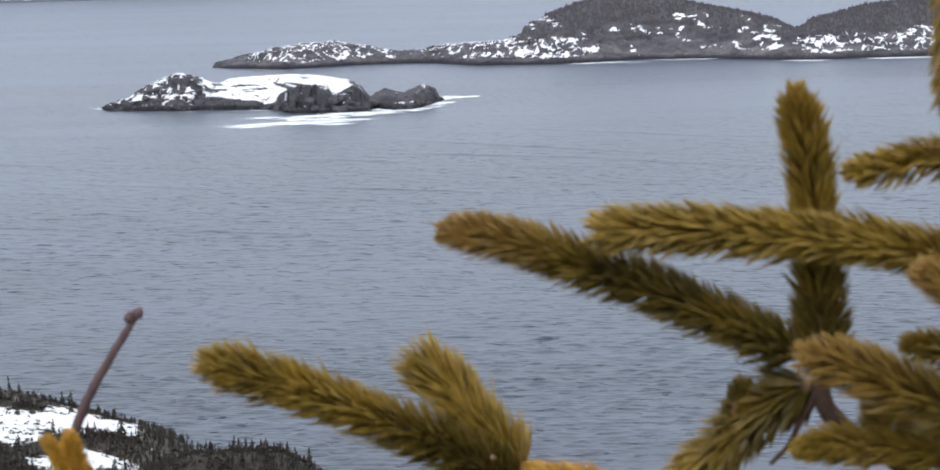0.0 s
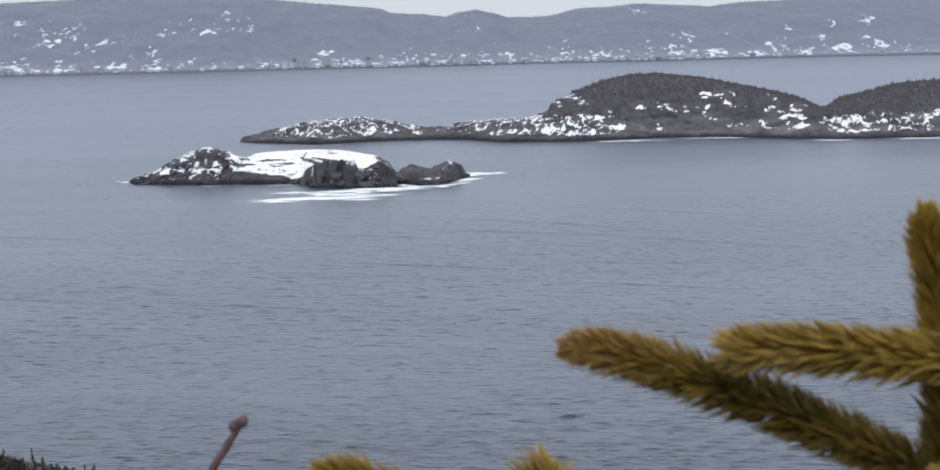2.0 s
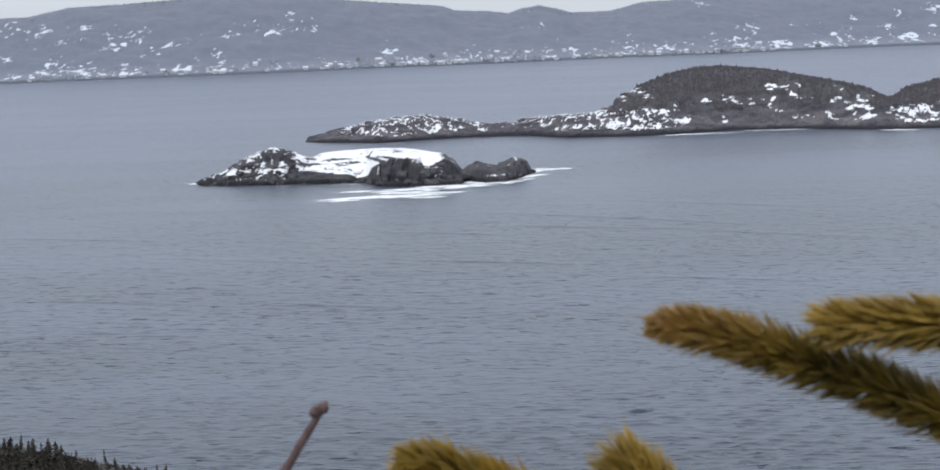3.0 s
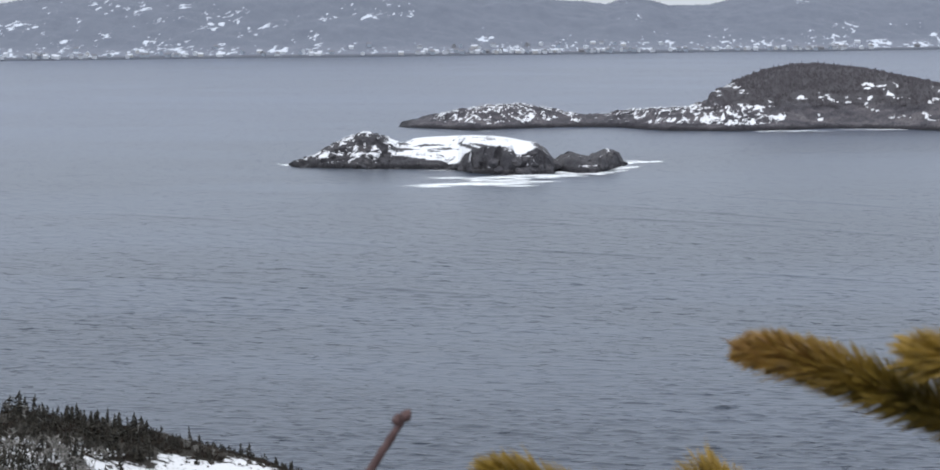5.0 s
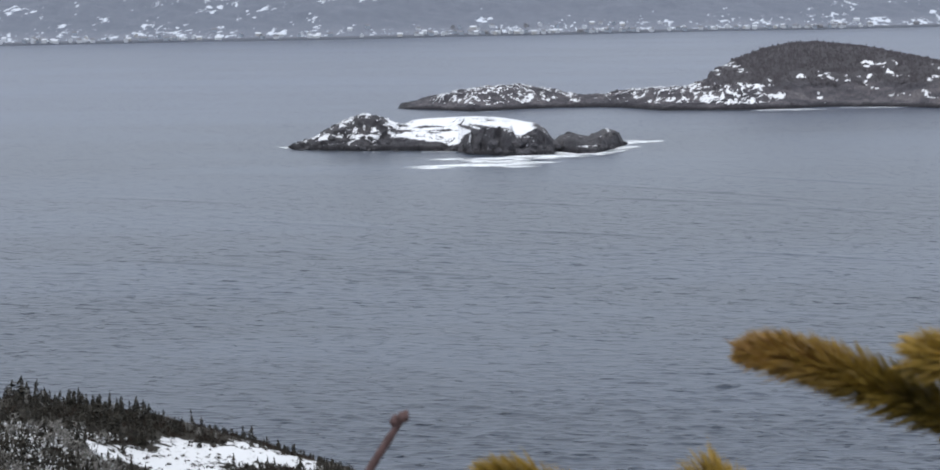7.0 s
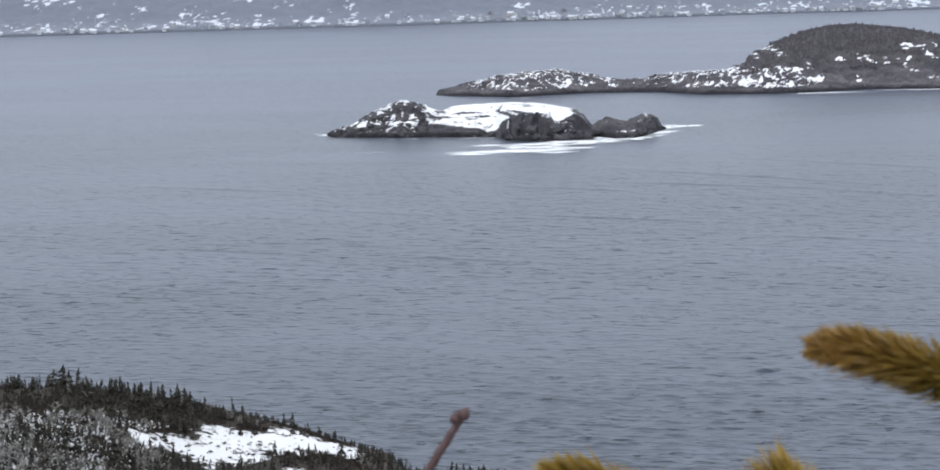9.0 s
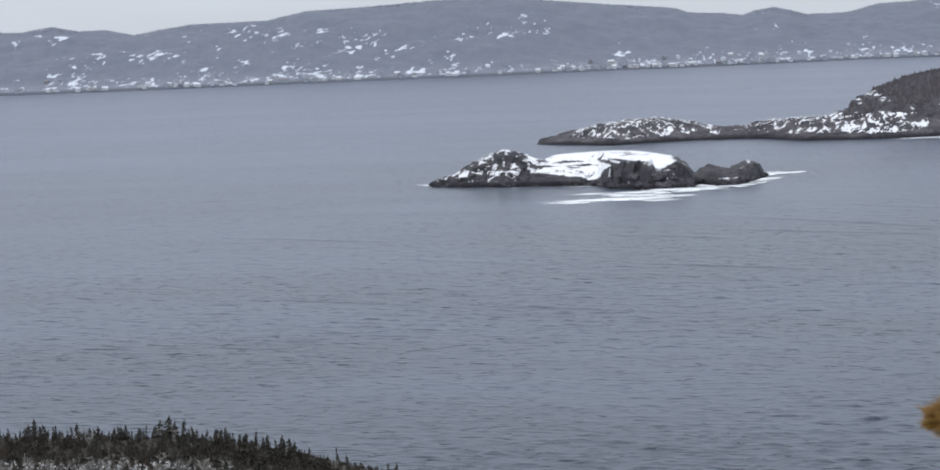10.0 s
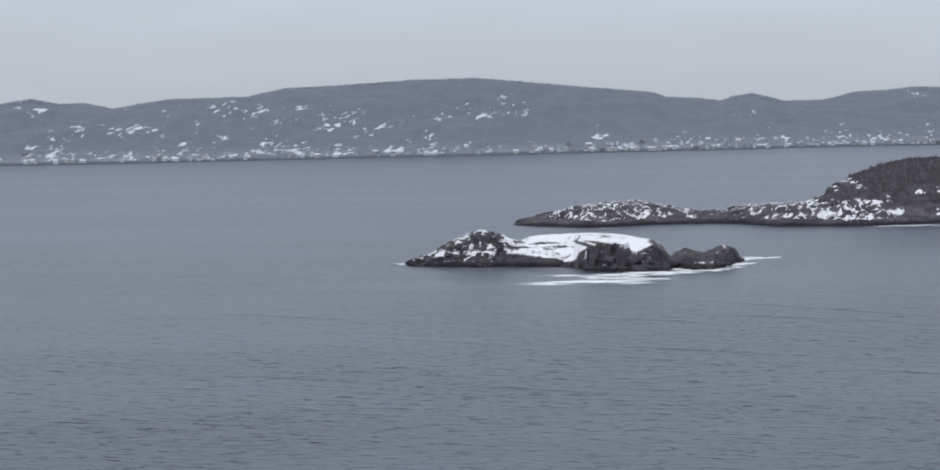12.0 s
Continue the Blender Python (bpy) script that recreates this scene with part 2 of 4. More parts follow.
def blocks(x, y, size, seed=0.0):
    """Tilted flat facets like jointed rock, about -1 to 1 on arrays."""
    out = np.empty(x.shape)
    flat, fx, fy = out.ravel(), x.ravel() / size, y.ravel() / size
    for n in range(flat.size):
        q = noise.voronoi((fx[n], fy[n], seed))[1][0]
        a, b = math.sin(q[0] * 127.1 + q[1] * 311.7) * 43758.5, math.sin(q[0] * 269.5 + q[1] * 183.3) * 43758.5
        ra, rb = a - math.floor(a), b - math.floor(b)
        flat[n] = 2 * ra - 1 + (fx[n] - q[0]) * (rb - 0.5) * 2.2 + (fy[n] - q[1]) * (ra * 7 % 1 - 0.2) * 1.6
    return out


def joined(name, verts, faces, mat, smoothly=False, attrs=None):
    """One mesh object out of vertex and face lists, with float attributes on its vertices."""
    me = bpy.data.meshes.new(name)
    me.from_pydata(verts, [], faces)
    for key, values in (attrs or {}).items():
        me.attributes.new(key, "FLOAT", "POINT").data.foreach_set("value", np.asarray(values, dtype=np.float32).ravel())
    if smoothly:
        me.polygons.foreach_set("use_smooth", np.ones(len(me.polygons), dtype=bool))
    me.materials.append(mat)
    me.update()
    return new(name, me)


def sheet(name, xs, ys, z, mat, attrs, smoothly=True):
    """A height field over the lines xs and ys."""
    nx, ny = len(xs), len(ys)
    gx, gy = np.meshgrid(xs, ys)
    verts = np.stack([gx.ravel(), gy.ravel(), z.ravel()], 1).tolist()
    a = (np.arange(ny - 1)[:, None] * nx + np.arange(nx - 1)).ravel()
    faces = np.stack([a, a + 1, a + nx + 1, a + nx], 1).tolist()
    return joined(name, verts, faces, mat, smoothly, attrs)


def under(ob, parent):
    ob.parent = parent
    return ob


def scattered(name, templates, places, mat):
    """Many small plants joined into one mesh. places: x, y, z, height, turn, template number."""
    vs, fs, start = [], [], 0
    for x, y, z, h, turn, k in places:
        v, f = templates[k]
        c, s = math.cos(turn), math.sin(turn)
        p = np.stack([v[:, 0] * c - v[:, 1] * s, v[:, 0] * s + v[:, 1] * c, v[:, 2]], 1) * h + (x, y, z)
        vs.append(p)
        fs.extend([[i + start for i in q] for q in f])
        start += len(v)
    return joined(name, np.concatenate(vs).tolist(), fs, mat)


def spruce_crown(seed, tiers, spokes, width):
    """A ragged spruce crown one metre high, of drooping pointed boughs."""
    r = random.Random(seed)
    v, f = [], []
    lean = (r.uniform(-0.04, 0.04), r.uniform(-0.04, 0.04))
    for n in range(tiers):
        k = n / (tiers - 1)
        z0 = 0.06 + 0.90 * k
        for m in range(spokes):
            if r.random() < 0.36:
                continue
            a = 2 * math.pi * (m + r.uniform(-0.35, 0.35)) / spokes + n * 0.7
            reach = width * (1 - k ** 4) * r.uniform(0.3, 1.3) + 0.05
            half, zz = (0.75 * reach + 0.02) * math.pi / spokes, z0 + r.uniform(-0.05, 0.05)
            c, s = math.cos(a), math.sin(a)
            o = len(v)
            x0, y0 = lean[0] * zz, lean[1] * zz
            v += [(x0, y0, zz + 0.07), (x0 + c * reach * 0.6 - s * half, y0 + s * reach * 0.6 + c * half, zz - 0.02 - 0.1 * reach),
                  (x0 + c * reach, y0 + s * reach, zz - 0.03 + r.uniform(-0.05, 0.03)), (x0 + c * reach * 0.6 + s * half, y0 + s * reach * 0.6 - c * half, zz - 0.02 - 0.1 * reach),
                  (x0 + c * reach * 0.5, y0 + s * reach * 0.5, zz - 0.09)]
            f += [(o, o + 1, o + 2), (o, o + 2, o + 3), (o + 4, o + 2, o + 1), (o + 4, o + 3, o + 2)]
    o = len(v)
    v += [(lean[0] - 0.03, lean[1], 0.9), (lean[0] + 0.03, lean[1], 0.9), (lean[0], lean[1] + 0.03, 0.9), (lean[0], lean[1], 0.97)]
    f += [(o, o + 1, o + 3), (o + 1, o + 2, o + 3), (o + 2, o, o + 3)]
    return np.array(v), f


def rock_mesh(seed):
    """A broken angular boulder about two metres across."""
    bm = bmesh.new()
    bmesh.ops.create_icosphere(bm, subdivisions=2, radius=1.0)
    for v in bm.verts:
        k = noise.voronoi(v.co * 1.1 + Vector((seed * 7.3, 0, 0)))[0][0]
        v.co *= 0.72 + 0.6 * k + 0.10 * noise.noise(v.co * 3 + Vector((0, seed * 3.1, 0)))
    me = bpy.data.meshes.new("boulder")
    bm.to_mesh(me)
    bm.free()
    me.attributes.new("snow", "FLOAT", "POINT").data.foreach_set("value", np.array([0.35 if v.normal.z > 0.8 else -1.6 for v in me.vertices], dtype=np.float32))
    me.materials.append(M_ISLET)
    return me


def far_tree(seed, width):
    """A small pointed tree for far woods."""
    r = random.Random(seed)
    v, f = [], []
    for z0, z1, w in ((0.0, 0.62, width), (0.35, 1.0, width * 0.62)):
        o = len(v)
        for m in range(6):
            a = m * math.pi / 3 + r.uniform(-0.3, 0.3)
            k = w * r.uniform(0.6, 1.15)
            v.append((math.cos(a) * k, math.sin(a) * k, z0 + r.uniform(-0.06, 0.1)))
        v.append((r.uniform(-0.05, 0.05), r.uniform(-0.05, 0.05), z1))
        f += [(o + m, o + (m + 1) % 6, o + 6) for m in range(6)]
    return np.array(v), f


def bare_bush(seed, stems, spread):
    """A leafless bush or dead tree one metre high, of thin three-sided sticks."""
    r = random.Random(seed)
    v, f = [], []

    def stick(a, b, w):
        d = np.subtract(b, a)
        side = np.cross(d, (r.uniform(-1, 1), r.uniform(-1, 1), 0.3))
        side = side / (np.linalg.norm(side) + 1e-9) * w
        other = np.cross(d / (np.linalg.norm(d) + 1e-9), side)
        o = len(v)
        v.extend([tuple(np.add(a, side)), tuple(np.add(a, other)), tuple(np.subtract(a, side)), tuple(b)])
        f.extend([(o, o + 1, o + 3), (o + 1, o + 2, o + 3), (o + 2, o, o + 3)])

    for _ in range(stems):
        top = (r.uniform(-spread, spread), r.uniform(-spread, spread), r.uniform(0.7, 1.0))
        stick((top[0] * 0.1, top[1] * 0.1, 0), top, 0.040)
        for _ in range(7):
            k = r.uniform(0.25, 0.95)
            a = tuple(c * k for c in top)
            stick(a, (a[0] + r.uniform(-0.3, 0.3), a[1] + r.uniform(-0.3, 0.3), a[2] + r.uniform(-0.02, 0.22)), 0.030)
    return np.array(v), f


def snow_clot(seed):
    """An uneven lump of snow as it lies on boughs."""
    r = random.Random(seed)
    v = [(0.2, 0, 1.3), (-0.2, 0, -1.2)]
    for n in range(6):
        a, k = n * math.pi / 3 + r.uniform(-0.3, 0.3), r.uniform(0.5, 1.3)
        v.append((math.cos(a) * k, math.sin(a) * k, r.uniform(-0.9, 0.7)))
    f = []
    for n in range(6):
        f += [(0, 2 + n, 2 + (n + 1) % 6), (1, 2 + (n + 1) % 6, 2 + n)]
    return np.array(v), f


def scrub_clump(seed):
    """A low mound of short leafy or twiggy sprays."""
    r = random.Random(seed)
    v, f = [], []
    for _ in range(26):
        a, k = r.uniform(0, 2 * math.pi), r.uniform(0, 0.75)
        base = np.array((math.cos(a) * k, math.sin(a) * k, 0.35 * (1 - k) * r.uniform(0.1, 1)))
        tip = base + (r.uniform(-0.25, 0.25), r.uniform(-0.25, 0.25), r.uniform(0.25, 0.6))
        side = np.array((r.uniform(-0.16, 0.16), r.uniform(-0.16, 0.16), 0.05))
        o = len(v)
        v += [tuple(base - side), tuple(base + side), tuple(tip)]
        f.append((o, o + 1, o + 2))
    return np.array(v), f


# ---------------------------------------------------------------- sea
# long low swells that run in past the islet: middle x and y, half length, turn
SWELLS = [(100, 909, 46, 0.75), (167, 811, 42, 0.70), (92, 868, 40, 0.50), (20, 872, 26, 0.50), (-60, 800, 28, 0.5), (-130, 900, 34, 0.5), (40, 760, 26, 0.5), (150, 960, 40, 0.7), (-20, 660, 20, 0.4), (110, 690, 24, 0.5), (-95, 690, 22, 0.45)]


def build_sea():
    """Wind waves of many lengths on a sheet that is finer towards the hill, with flat water out to the horizon."""
    r = random.Random(17)
    rows = [345.0]
    while rows[-1] < 1800:
        rows.append(rows[-1] * (1.0008 if rows[-1] < 720 else 1.0014 if rows[-1] < 1250 else 1.004))
    ys, az = np.array(rows), np.linspace(-0.335, 0.335, 420)
    gy, ga = np.meshgrid(ys, az, indexing="ij")
    gx = np.tan(ga) * gy
    gust = np.zeros(gx.shape)
    for _ in range(9):
        kx, ky = r.uniform(-0.022, 0.022), r.uniform(-0.035, 0.035)
        gust += np.sin(kx * gx + ky * gy + r.uniform(0, 6.3))
    gust = np.clip(0.95 + 0.10 * gust, 0.55, 1.25)
    z = np.zeros(gx.shape)
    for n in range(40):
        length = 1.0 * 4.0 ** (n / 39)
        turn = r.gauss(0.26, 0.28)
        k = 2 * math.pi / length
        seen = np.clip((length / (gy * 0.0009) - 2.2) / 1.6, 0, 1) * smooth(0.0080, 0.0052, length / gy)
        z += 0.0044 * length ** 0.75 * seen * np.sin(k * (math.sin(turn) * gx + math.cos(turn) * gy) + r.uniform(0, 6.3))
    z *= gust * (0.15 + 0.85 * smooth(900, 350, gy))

    def wavelet(x0, d, long_, front, turn, high):
        i0, i1 = np.searchsorted(ys, (d - 8 * front - long_, d + 12 * front + long_))
        a = math.atan2(x0, d)
        j0, j1 = np.searchsorted(az, (a - 1.6 * long_ / d, a + 1.6 * long_ / d))
        u, w = gx[i0:i1, j0:j1] - x0, gy[i0:i1, j0:j1] - d
        w = w * math.cos(turn) + u * math.sin(turn) + 0.02 * u * u / long_
        rise = np.exp(-(u / long_) ** 4) * np.where(w < 0, np.exp(-(w / front) ** 2), np.exp(-(w / (3.5 * front)) ** 2))
        z[i0:i1, j0:j1] += high * gust[i0:i1, j0:j1] * rise

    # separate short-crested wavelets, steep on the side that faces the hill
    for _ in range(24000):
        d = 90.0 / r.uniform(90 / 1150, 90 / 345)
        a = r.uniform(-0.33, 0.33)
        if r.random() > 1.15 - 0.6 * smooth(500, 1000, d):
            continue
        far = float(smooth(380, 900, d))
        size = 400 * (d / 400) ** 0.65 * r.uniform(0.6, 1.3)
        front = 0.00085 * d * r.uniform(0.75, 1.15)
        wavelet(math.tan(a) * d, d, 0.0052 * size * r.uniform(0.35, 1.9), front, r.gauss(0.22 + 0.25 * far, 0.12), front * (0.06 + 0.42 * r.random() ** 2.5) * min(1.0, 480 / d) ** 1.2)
    for x0, d, long_, turn in SWELLS:
        wavelet(x0, d, long_, 1.4, turn, 0.30)
    # quiet water in the lee of the islet
    z *= 1 - 0.8 * np.exp(-(gx / 125) ** 4 - ((gy - 1130) / 110) ** 4)
    z *= smooth(0, 8, gy - 345) * smooth(1800, 1500, gy) * smooth(0.335, 0.325, np.abs(ga))
    nr, nc = gx.shape
    verts = np.stack([gx.ravel(), gy.ravel(), z.ravel()], 1).tolist()
    a = (np.arange(nr - 1)[:, None] * nc + np.arange(nc - 1)).ravel()
    faces = np.stack([a, a + 1, a + nc + 1, a + nc], 1).tolist()
    o = len(verts)
    verts += [(-9000, -3000, 0), (9000, -3000, 0), (9000, 12000, 0), (-9000, 12000, 0)]
    nl, nr_, fl, fr = 0, nc - 1, (nr - 1) * nc, nr * nc - 1
    faces += [(o, o + 1, nr_, nl), (o + 1, o + 2, fr, nr_), (o + 2, o + 3, fl, fr), (o + 3, o, nl, fl)]
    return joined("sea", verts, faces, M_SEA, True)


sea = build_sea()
tagged(sea, "grey-blue winter sea with small wind ripples", "sea", kind="structure")

# ---------------------------------------------------------------- far shore
AZ = [-0.34, -0.282, -0.267, -0.254, -0.2405, -0.227, -0.215, -0.199, -0.163, -0.144, -0.119, -0.082, -0.052, -0.035, 0.001, 0.031, 0.038, 0.054, 0.0635, 0.069, 0.078, 0.086, 0.093, 0.112, 0.127, 0.141, 0.154, 0.166, 0.19, 0.206, 0.263, 0.34]
TOP = [118, 110, 119, 108, 108, 96, 105, 114, 116, 133, 137, 146, 148, 141, 124, 112, 101, 97, 91, 100, 105.5, 98, 88, 89, 105, 107, 113, 111, 105, 113, 119, 110]
SHORE_X = [-1500, -1050, -800, -620, -400, -210, 0, 220, 480, 670, 970, 1250, 1700]
SHORE_Y = [3470, 3550, 3570, 3640, 3690, 3720, 3830, 3880, 4000, 4010, 4140, 4180, 4300]
# clearings and open rock under snow: x, z, half width, half height
WEST_SNOW = [(-1112, 88, 10, 5), (-1053, 91, 16, 4), (-809, 91, 7, 4), (-981, 46, 8, 8), (-977, 29, 10, 4), (-944, 17, 11, 7), (-934, 56, 6, 7), (-876, 50, 9, 7), (-848, 54, 16, 6), (-813, 60, 18, 7), (-861, 11, 9, 4),
             (-736, 69, 5, 7), (-675, 40, 10, 5), (-732, 31, 7, 9), (-720, 95, 13, 3), (-695, 97, 12, 3), (-665, 84, 15, 5), (-625, 85, 7, 4), (-725, 10, 22, 4), (-787, 6, 22, 3), (-638, 8, 22, 4)]
MIDDLE_SNOW = [(-555, 92, 12, 3), (-540, 71, 14, 3), (-483, 54, 14, 6), (-480, 76, 8, 5), (-456, 75, 6, 5), (-432, 67, 8, 8), (-412, 41, 8, 6), (-394, 49, 6, 5), (-585, 28, 8, 6), (-556, 19, 11, 4), (-522, 19, 15, 4), (-579, 12, 22, 4),
               (-295, 39, 6, 9), (-287, 17, 3, 8), (-281, 7, 11, 3), (-271, 72, 3, 8), (-439, 10, 28, 3), (-341, 11, 17, 5), (-196, 70, 11, 8), (-206, 76, 6, 5), (-227, 91, 5, 6), (-164, 107, 9, 4), (-133, 89, 5, 6), (-122, 72, 8, 3)]
EAST_SNOW = [(-178, 8, 10, 4), (21, 29, 5, 8), (170, 18, 4, 8), (196, 22, 6, 3), (324, 97, 6, 3), (336, 62, 3, 9), (327, 11, 5, 9), (284, 17, 5, 9), (389, 10, 6, 6), (428, 9, 5, 8), (449, 6, 7, 5), (506, 30, 3, 14), (486, 9, 11, 6), (564, 12, 16, 4),
             (689, 97, 13, 3), (680, 24, 3.5, 22), (65, 6, 40, 3), (138, 4, 23, 3), (186, 7, 15, 3), (772, 46, 20, 6), (717, 18, 12, 12), (813, 14, 14, 8), (895, 48, 14, 5)]
FAR_EAST_SNOW = [(1013, 57, 14, 7), (948, 21, 6, 16), (1004, 10, 22, 7), (1095, 14, 15, 8), (1198, 70, 16, 9), (1174, 26, 20, 10), (870, 7, 26, 5), (1120, 60, 10, 5), (985, 36, 5, 9), (1060, 34, 6, 5)]


def far_height(x, y):
    s = y - np.interp(x, SHORE_X, SHORE_Y)
    d = np.hypot(x, y)
    top = 90 + (np.interp(x / y, AZ, TOP) - 90) * d / 4500
    rise = 3.0 * smooth(0, 10, s) + 16 * smooth(10, 170, s) + (top - 19) * smooth(60, 560, s)
    return np.where(s < 0, -4.0, rise * (1 - 0.75 * smooth(600, 900, s)))


def build_far_shore():
    xs, ys = np.arange(-1500, 1705, 4.5), np.concatenate([np.arange(3480, 4640, 7.0), np.arange(4640, 5360, 20.0)])
    gx, gy = np.meshgrid(xs, ys)
    z = far_height(gx, gy)
    s = gy - np.interp(gx, SHORE_X, SHORE_Y)
    rough = fractal(gx, gy, 95, 5)
    z = z + rough * 8.0 * smooth(40, 200, s) * (1 - smooth(430, 560, s)) + rough * 1.2 * smooth(5, 60, s)
    snow = -1.05 + 0.4 * fractal(gx, gy, 170, 3, 5.0) + 0.55 * np.exp(-((z - 11) / 9.0) ** 2) + 0.2 * smooth(-300, -900, gx) * np.exp(-((z - 45) / 30) ** 2)
    # clearings are broken up by rows of trees and rock
    broken = fractal(gx, z * 2.2 + gy * 0.15, 11, 4, 11.0)
    wx = gx + 34 * fractal(gx, z * 2.0 + gy * 0.1, 26, 4, 21.0)
    wz = z + 15 * fractal(gx, z * 2.0 + gy * 0.1, 22, 4, 33.0)
    r = random.Random(8)
    patches = WEST_SNOW + MIDDLE_SNOW + EAST_SNOW + FAR_EAST_SNOW
    # small openings gather round the large ones
    small = [(px + r.gauss(0, 24), max(8, pz + r.gauss(0, 8)), r.uniform(3, 9), r.uniform(1.5, 3.5)) for px, pz, w, h in patches for _ in range(3 if px < -100 else 1)]
    small += [(r.uniform(-1300, -150), r.uniform(18, 98), r.uniform(3, 7), r.uniform(2, 4)) for _ in range(30)]
    small += [(r.uniform(250, 1300), r.uniform(12, 45), r.uniform(2.5, 5), r.uniform(2, 6)) for _ in range(26)]
    small += [(r.uniform(-1300, 1300), r.uniform(5, 18), r.uniform(3, 9), r.uniform(1.5, 4)) for _ in range(330)]
    for px, pz, w, h in small:
        near = np.abs(gx[0] - px) < 3 * w
        snow[:, near] = np.maximum(snow[:, near], 1.0 * np.exp(-((wx[:, near] - px) / w) ** 2 - ((wz[:, near] - pz) / h) ** 2) - 0.35 + 0.5 * np.minimum(broken[:, near], 0.2))
    for px, pz, w, h in patches:
        near = np.abs(gx[0] - px) < 4 * max(w, 4)
        snow[:, near] = np.maximum(snow[:, near], 1.75 * np.exp(-((wx[:, near] - px) / max(w, 4)) ** 2 - ((wz[:, near] - pz) / h) ** 2) - 0.5 + 1.2 * np.minimum(broken[:, near], 0.25))
    snow = np.where(z < 4.6, -2.0, snow)
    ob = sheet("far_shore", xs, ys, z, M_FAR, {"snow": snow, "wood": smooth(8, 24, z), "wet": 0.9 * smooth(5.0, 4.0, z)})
    return tagged(ob, "long wooded coastal hills with patches of snow across the bay", "coast", kind="structure")


build_far_shore()
rng = random.Random(3)
ridge = []
for _ in range(4200):
    x = rng.uniform(-1350, 1450)
    y = float(np.interp(x, SHORE_X, SHORE_Y)) + rng.uniform(480, 610)
    ridge.append((x, y, float(far_height(np.array(x), np.array(y))) - 1.5, rng.uniform(2.2, 4.4), rng.uniform(0, 6), rng.randrange(3)))
tagged(scattered("ridge_woods", [far_tree(n, 0.30) for n in range(3)], ridge, M_RIDGE), "distant conifer woods along the ridge line, grey with painted haze", "woods", kind="stuff")


def house_meshes(length, width, wall, pitch):
    """The two meshes of a small gabled house: its walls and its roof."""
    a, b, h, p = length / 2, width / 2, wall, wall + pitch
    walls = ([(-a, -b, -2), (a, -b, -2), (a, b, -2), (-a, b, -2), (-a, -b, h), (a, -b, h), (a, b, h), (-a, b, h), (-a, 0, p), (a, 0, p)],
             [(0, 1, 5, 4), (1, 2, 6, 9, 5), (2, 3, 7, 6), (3, 0, 4, 8, 7)])
    e, t, q = 0.4, 0.25, h - 0.3
    roof = ([(-a - e, -b - e, q), (a + e, -b - e, q), (a + e, 0, p), (-a - e, 0, p), (a + e, b + e, q), (-a - e, b + e, q),
             (-a - e, -b - e, q + t), (a + e, -b - e, q + t), (a + e, 0, p + t), (-a - e, 0, p + t), (a + e, b + e, q + t), (-a - e, b + e, q + t)],
            [(0, 3, 2, 1), (3, 5, 4, 2), (6, 7, 8, 9), (9, 8, 10, 11), (0, 1, 7, 6), (4, 5, 11, 10), (1, 2, 8, 7), (2, 4, 10, 8), (3, 0, 6, 9), (5, 3, 9, 11)])
    return walls, roof


# wall and roof paints are greyed towards blue: haze over the bay, put in colour
M_WALLS = [paint_material("hazed_white_clapboard", (0.46, 0.49, 0.54)), paint_material("hazed_cream_clapboard", (0.37, 0.375, 0.385)), paint_material("grey_blue_clapboard", (0.27, 0.31, 0.37)), paint_material("dark_stained_clapboard", (0.17, 0.175, 0.195))]
M_ROOF = [paint_material("hazed_snowy_roof", (0.54, 0.57, 0.63), 0.3), paint_material("dark_shingles", (0.17, 0.175, 0.20), 0.5)]
NAMES = ["white", "cream", "grey-blue", "dark grey"]


def house(kind, roofing, size):
    length, width, wall, pitch = size
    walls, roof = house_meshes(length, width, wall, pitch)
    base = new("house")
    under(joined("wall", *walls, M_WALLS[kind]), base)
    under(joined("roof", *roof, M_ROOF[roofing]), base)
    look_ = "snow-covered roof" if roofing == 0 else "dark shingle roof"
    return tagged(base, f"small {NAMES[kind]} house with a {look_} by the shore", "house", "houses along the far shore")


def build_village():
    r = random.Random(11)
    kinds = [house(k, q, size) for k, q, size in ((0, 0, (8, 6, 4.6, 2.2)), (0, 1, (8, 6, 4.2, 2.4)), (1, 0, (9, 6, 4.0, 2.2)), (2, 1, (8, 6, 4.6, 2.2)), (3, 1, (9, 7, 4, 2.4)), (0, 0, (11, 7, 3.6, 2.2)))]
    used = set()
    for n in range(190):
        x = r.choice([r.uniform(-1050, -250), r.uniform(-120, 260), r.uniform(180, 760), r.uniform(-1050, 1150)])
        s = r.choice([r.uniform(8, 26), r.uniform(12, 110)])
        y = float(np.interp(x, SHORE_X, SHORE_Y)) + s
        m = pose(x, y, float(far_height(np.array(x), np.array(y))) + 0.4, 0, 0, r.uniform(-25, 25) + r.choice([0, 90]))
        k = r.choice([0, 0, 0, 1, 1, 2, 2, 3, 3, 3, 4, 5, 5])
        if k in used:
            copy_thing(kinds[k], m)
        else:
            kinds[k].matrix_basis = m
            used.add(k)


build_village()

# ---------------------------------------------------------------- island chain behind the islet
CH_X = [-58, -40, -23, 0, 13, 40, 62, 90, 110, 138, 158, 176, 190, 222, 258, 289, 318, 352, 372, 400, 470, 560, 660]
CH_Y = [1566, 1552, 1542, 1520, 1528, 1545, 1553, 1553, 1545, 1503, 1500, 1497, 1495, 1503, 1522, 1518, 1500, 1470, 1462, 1464, 1462, 1464, 1490]
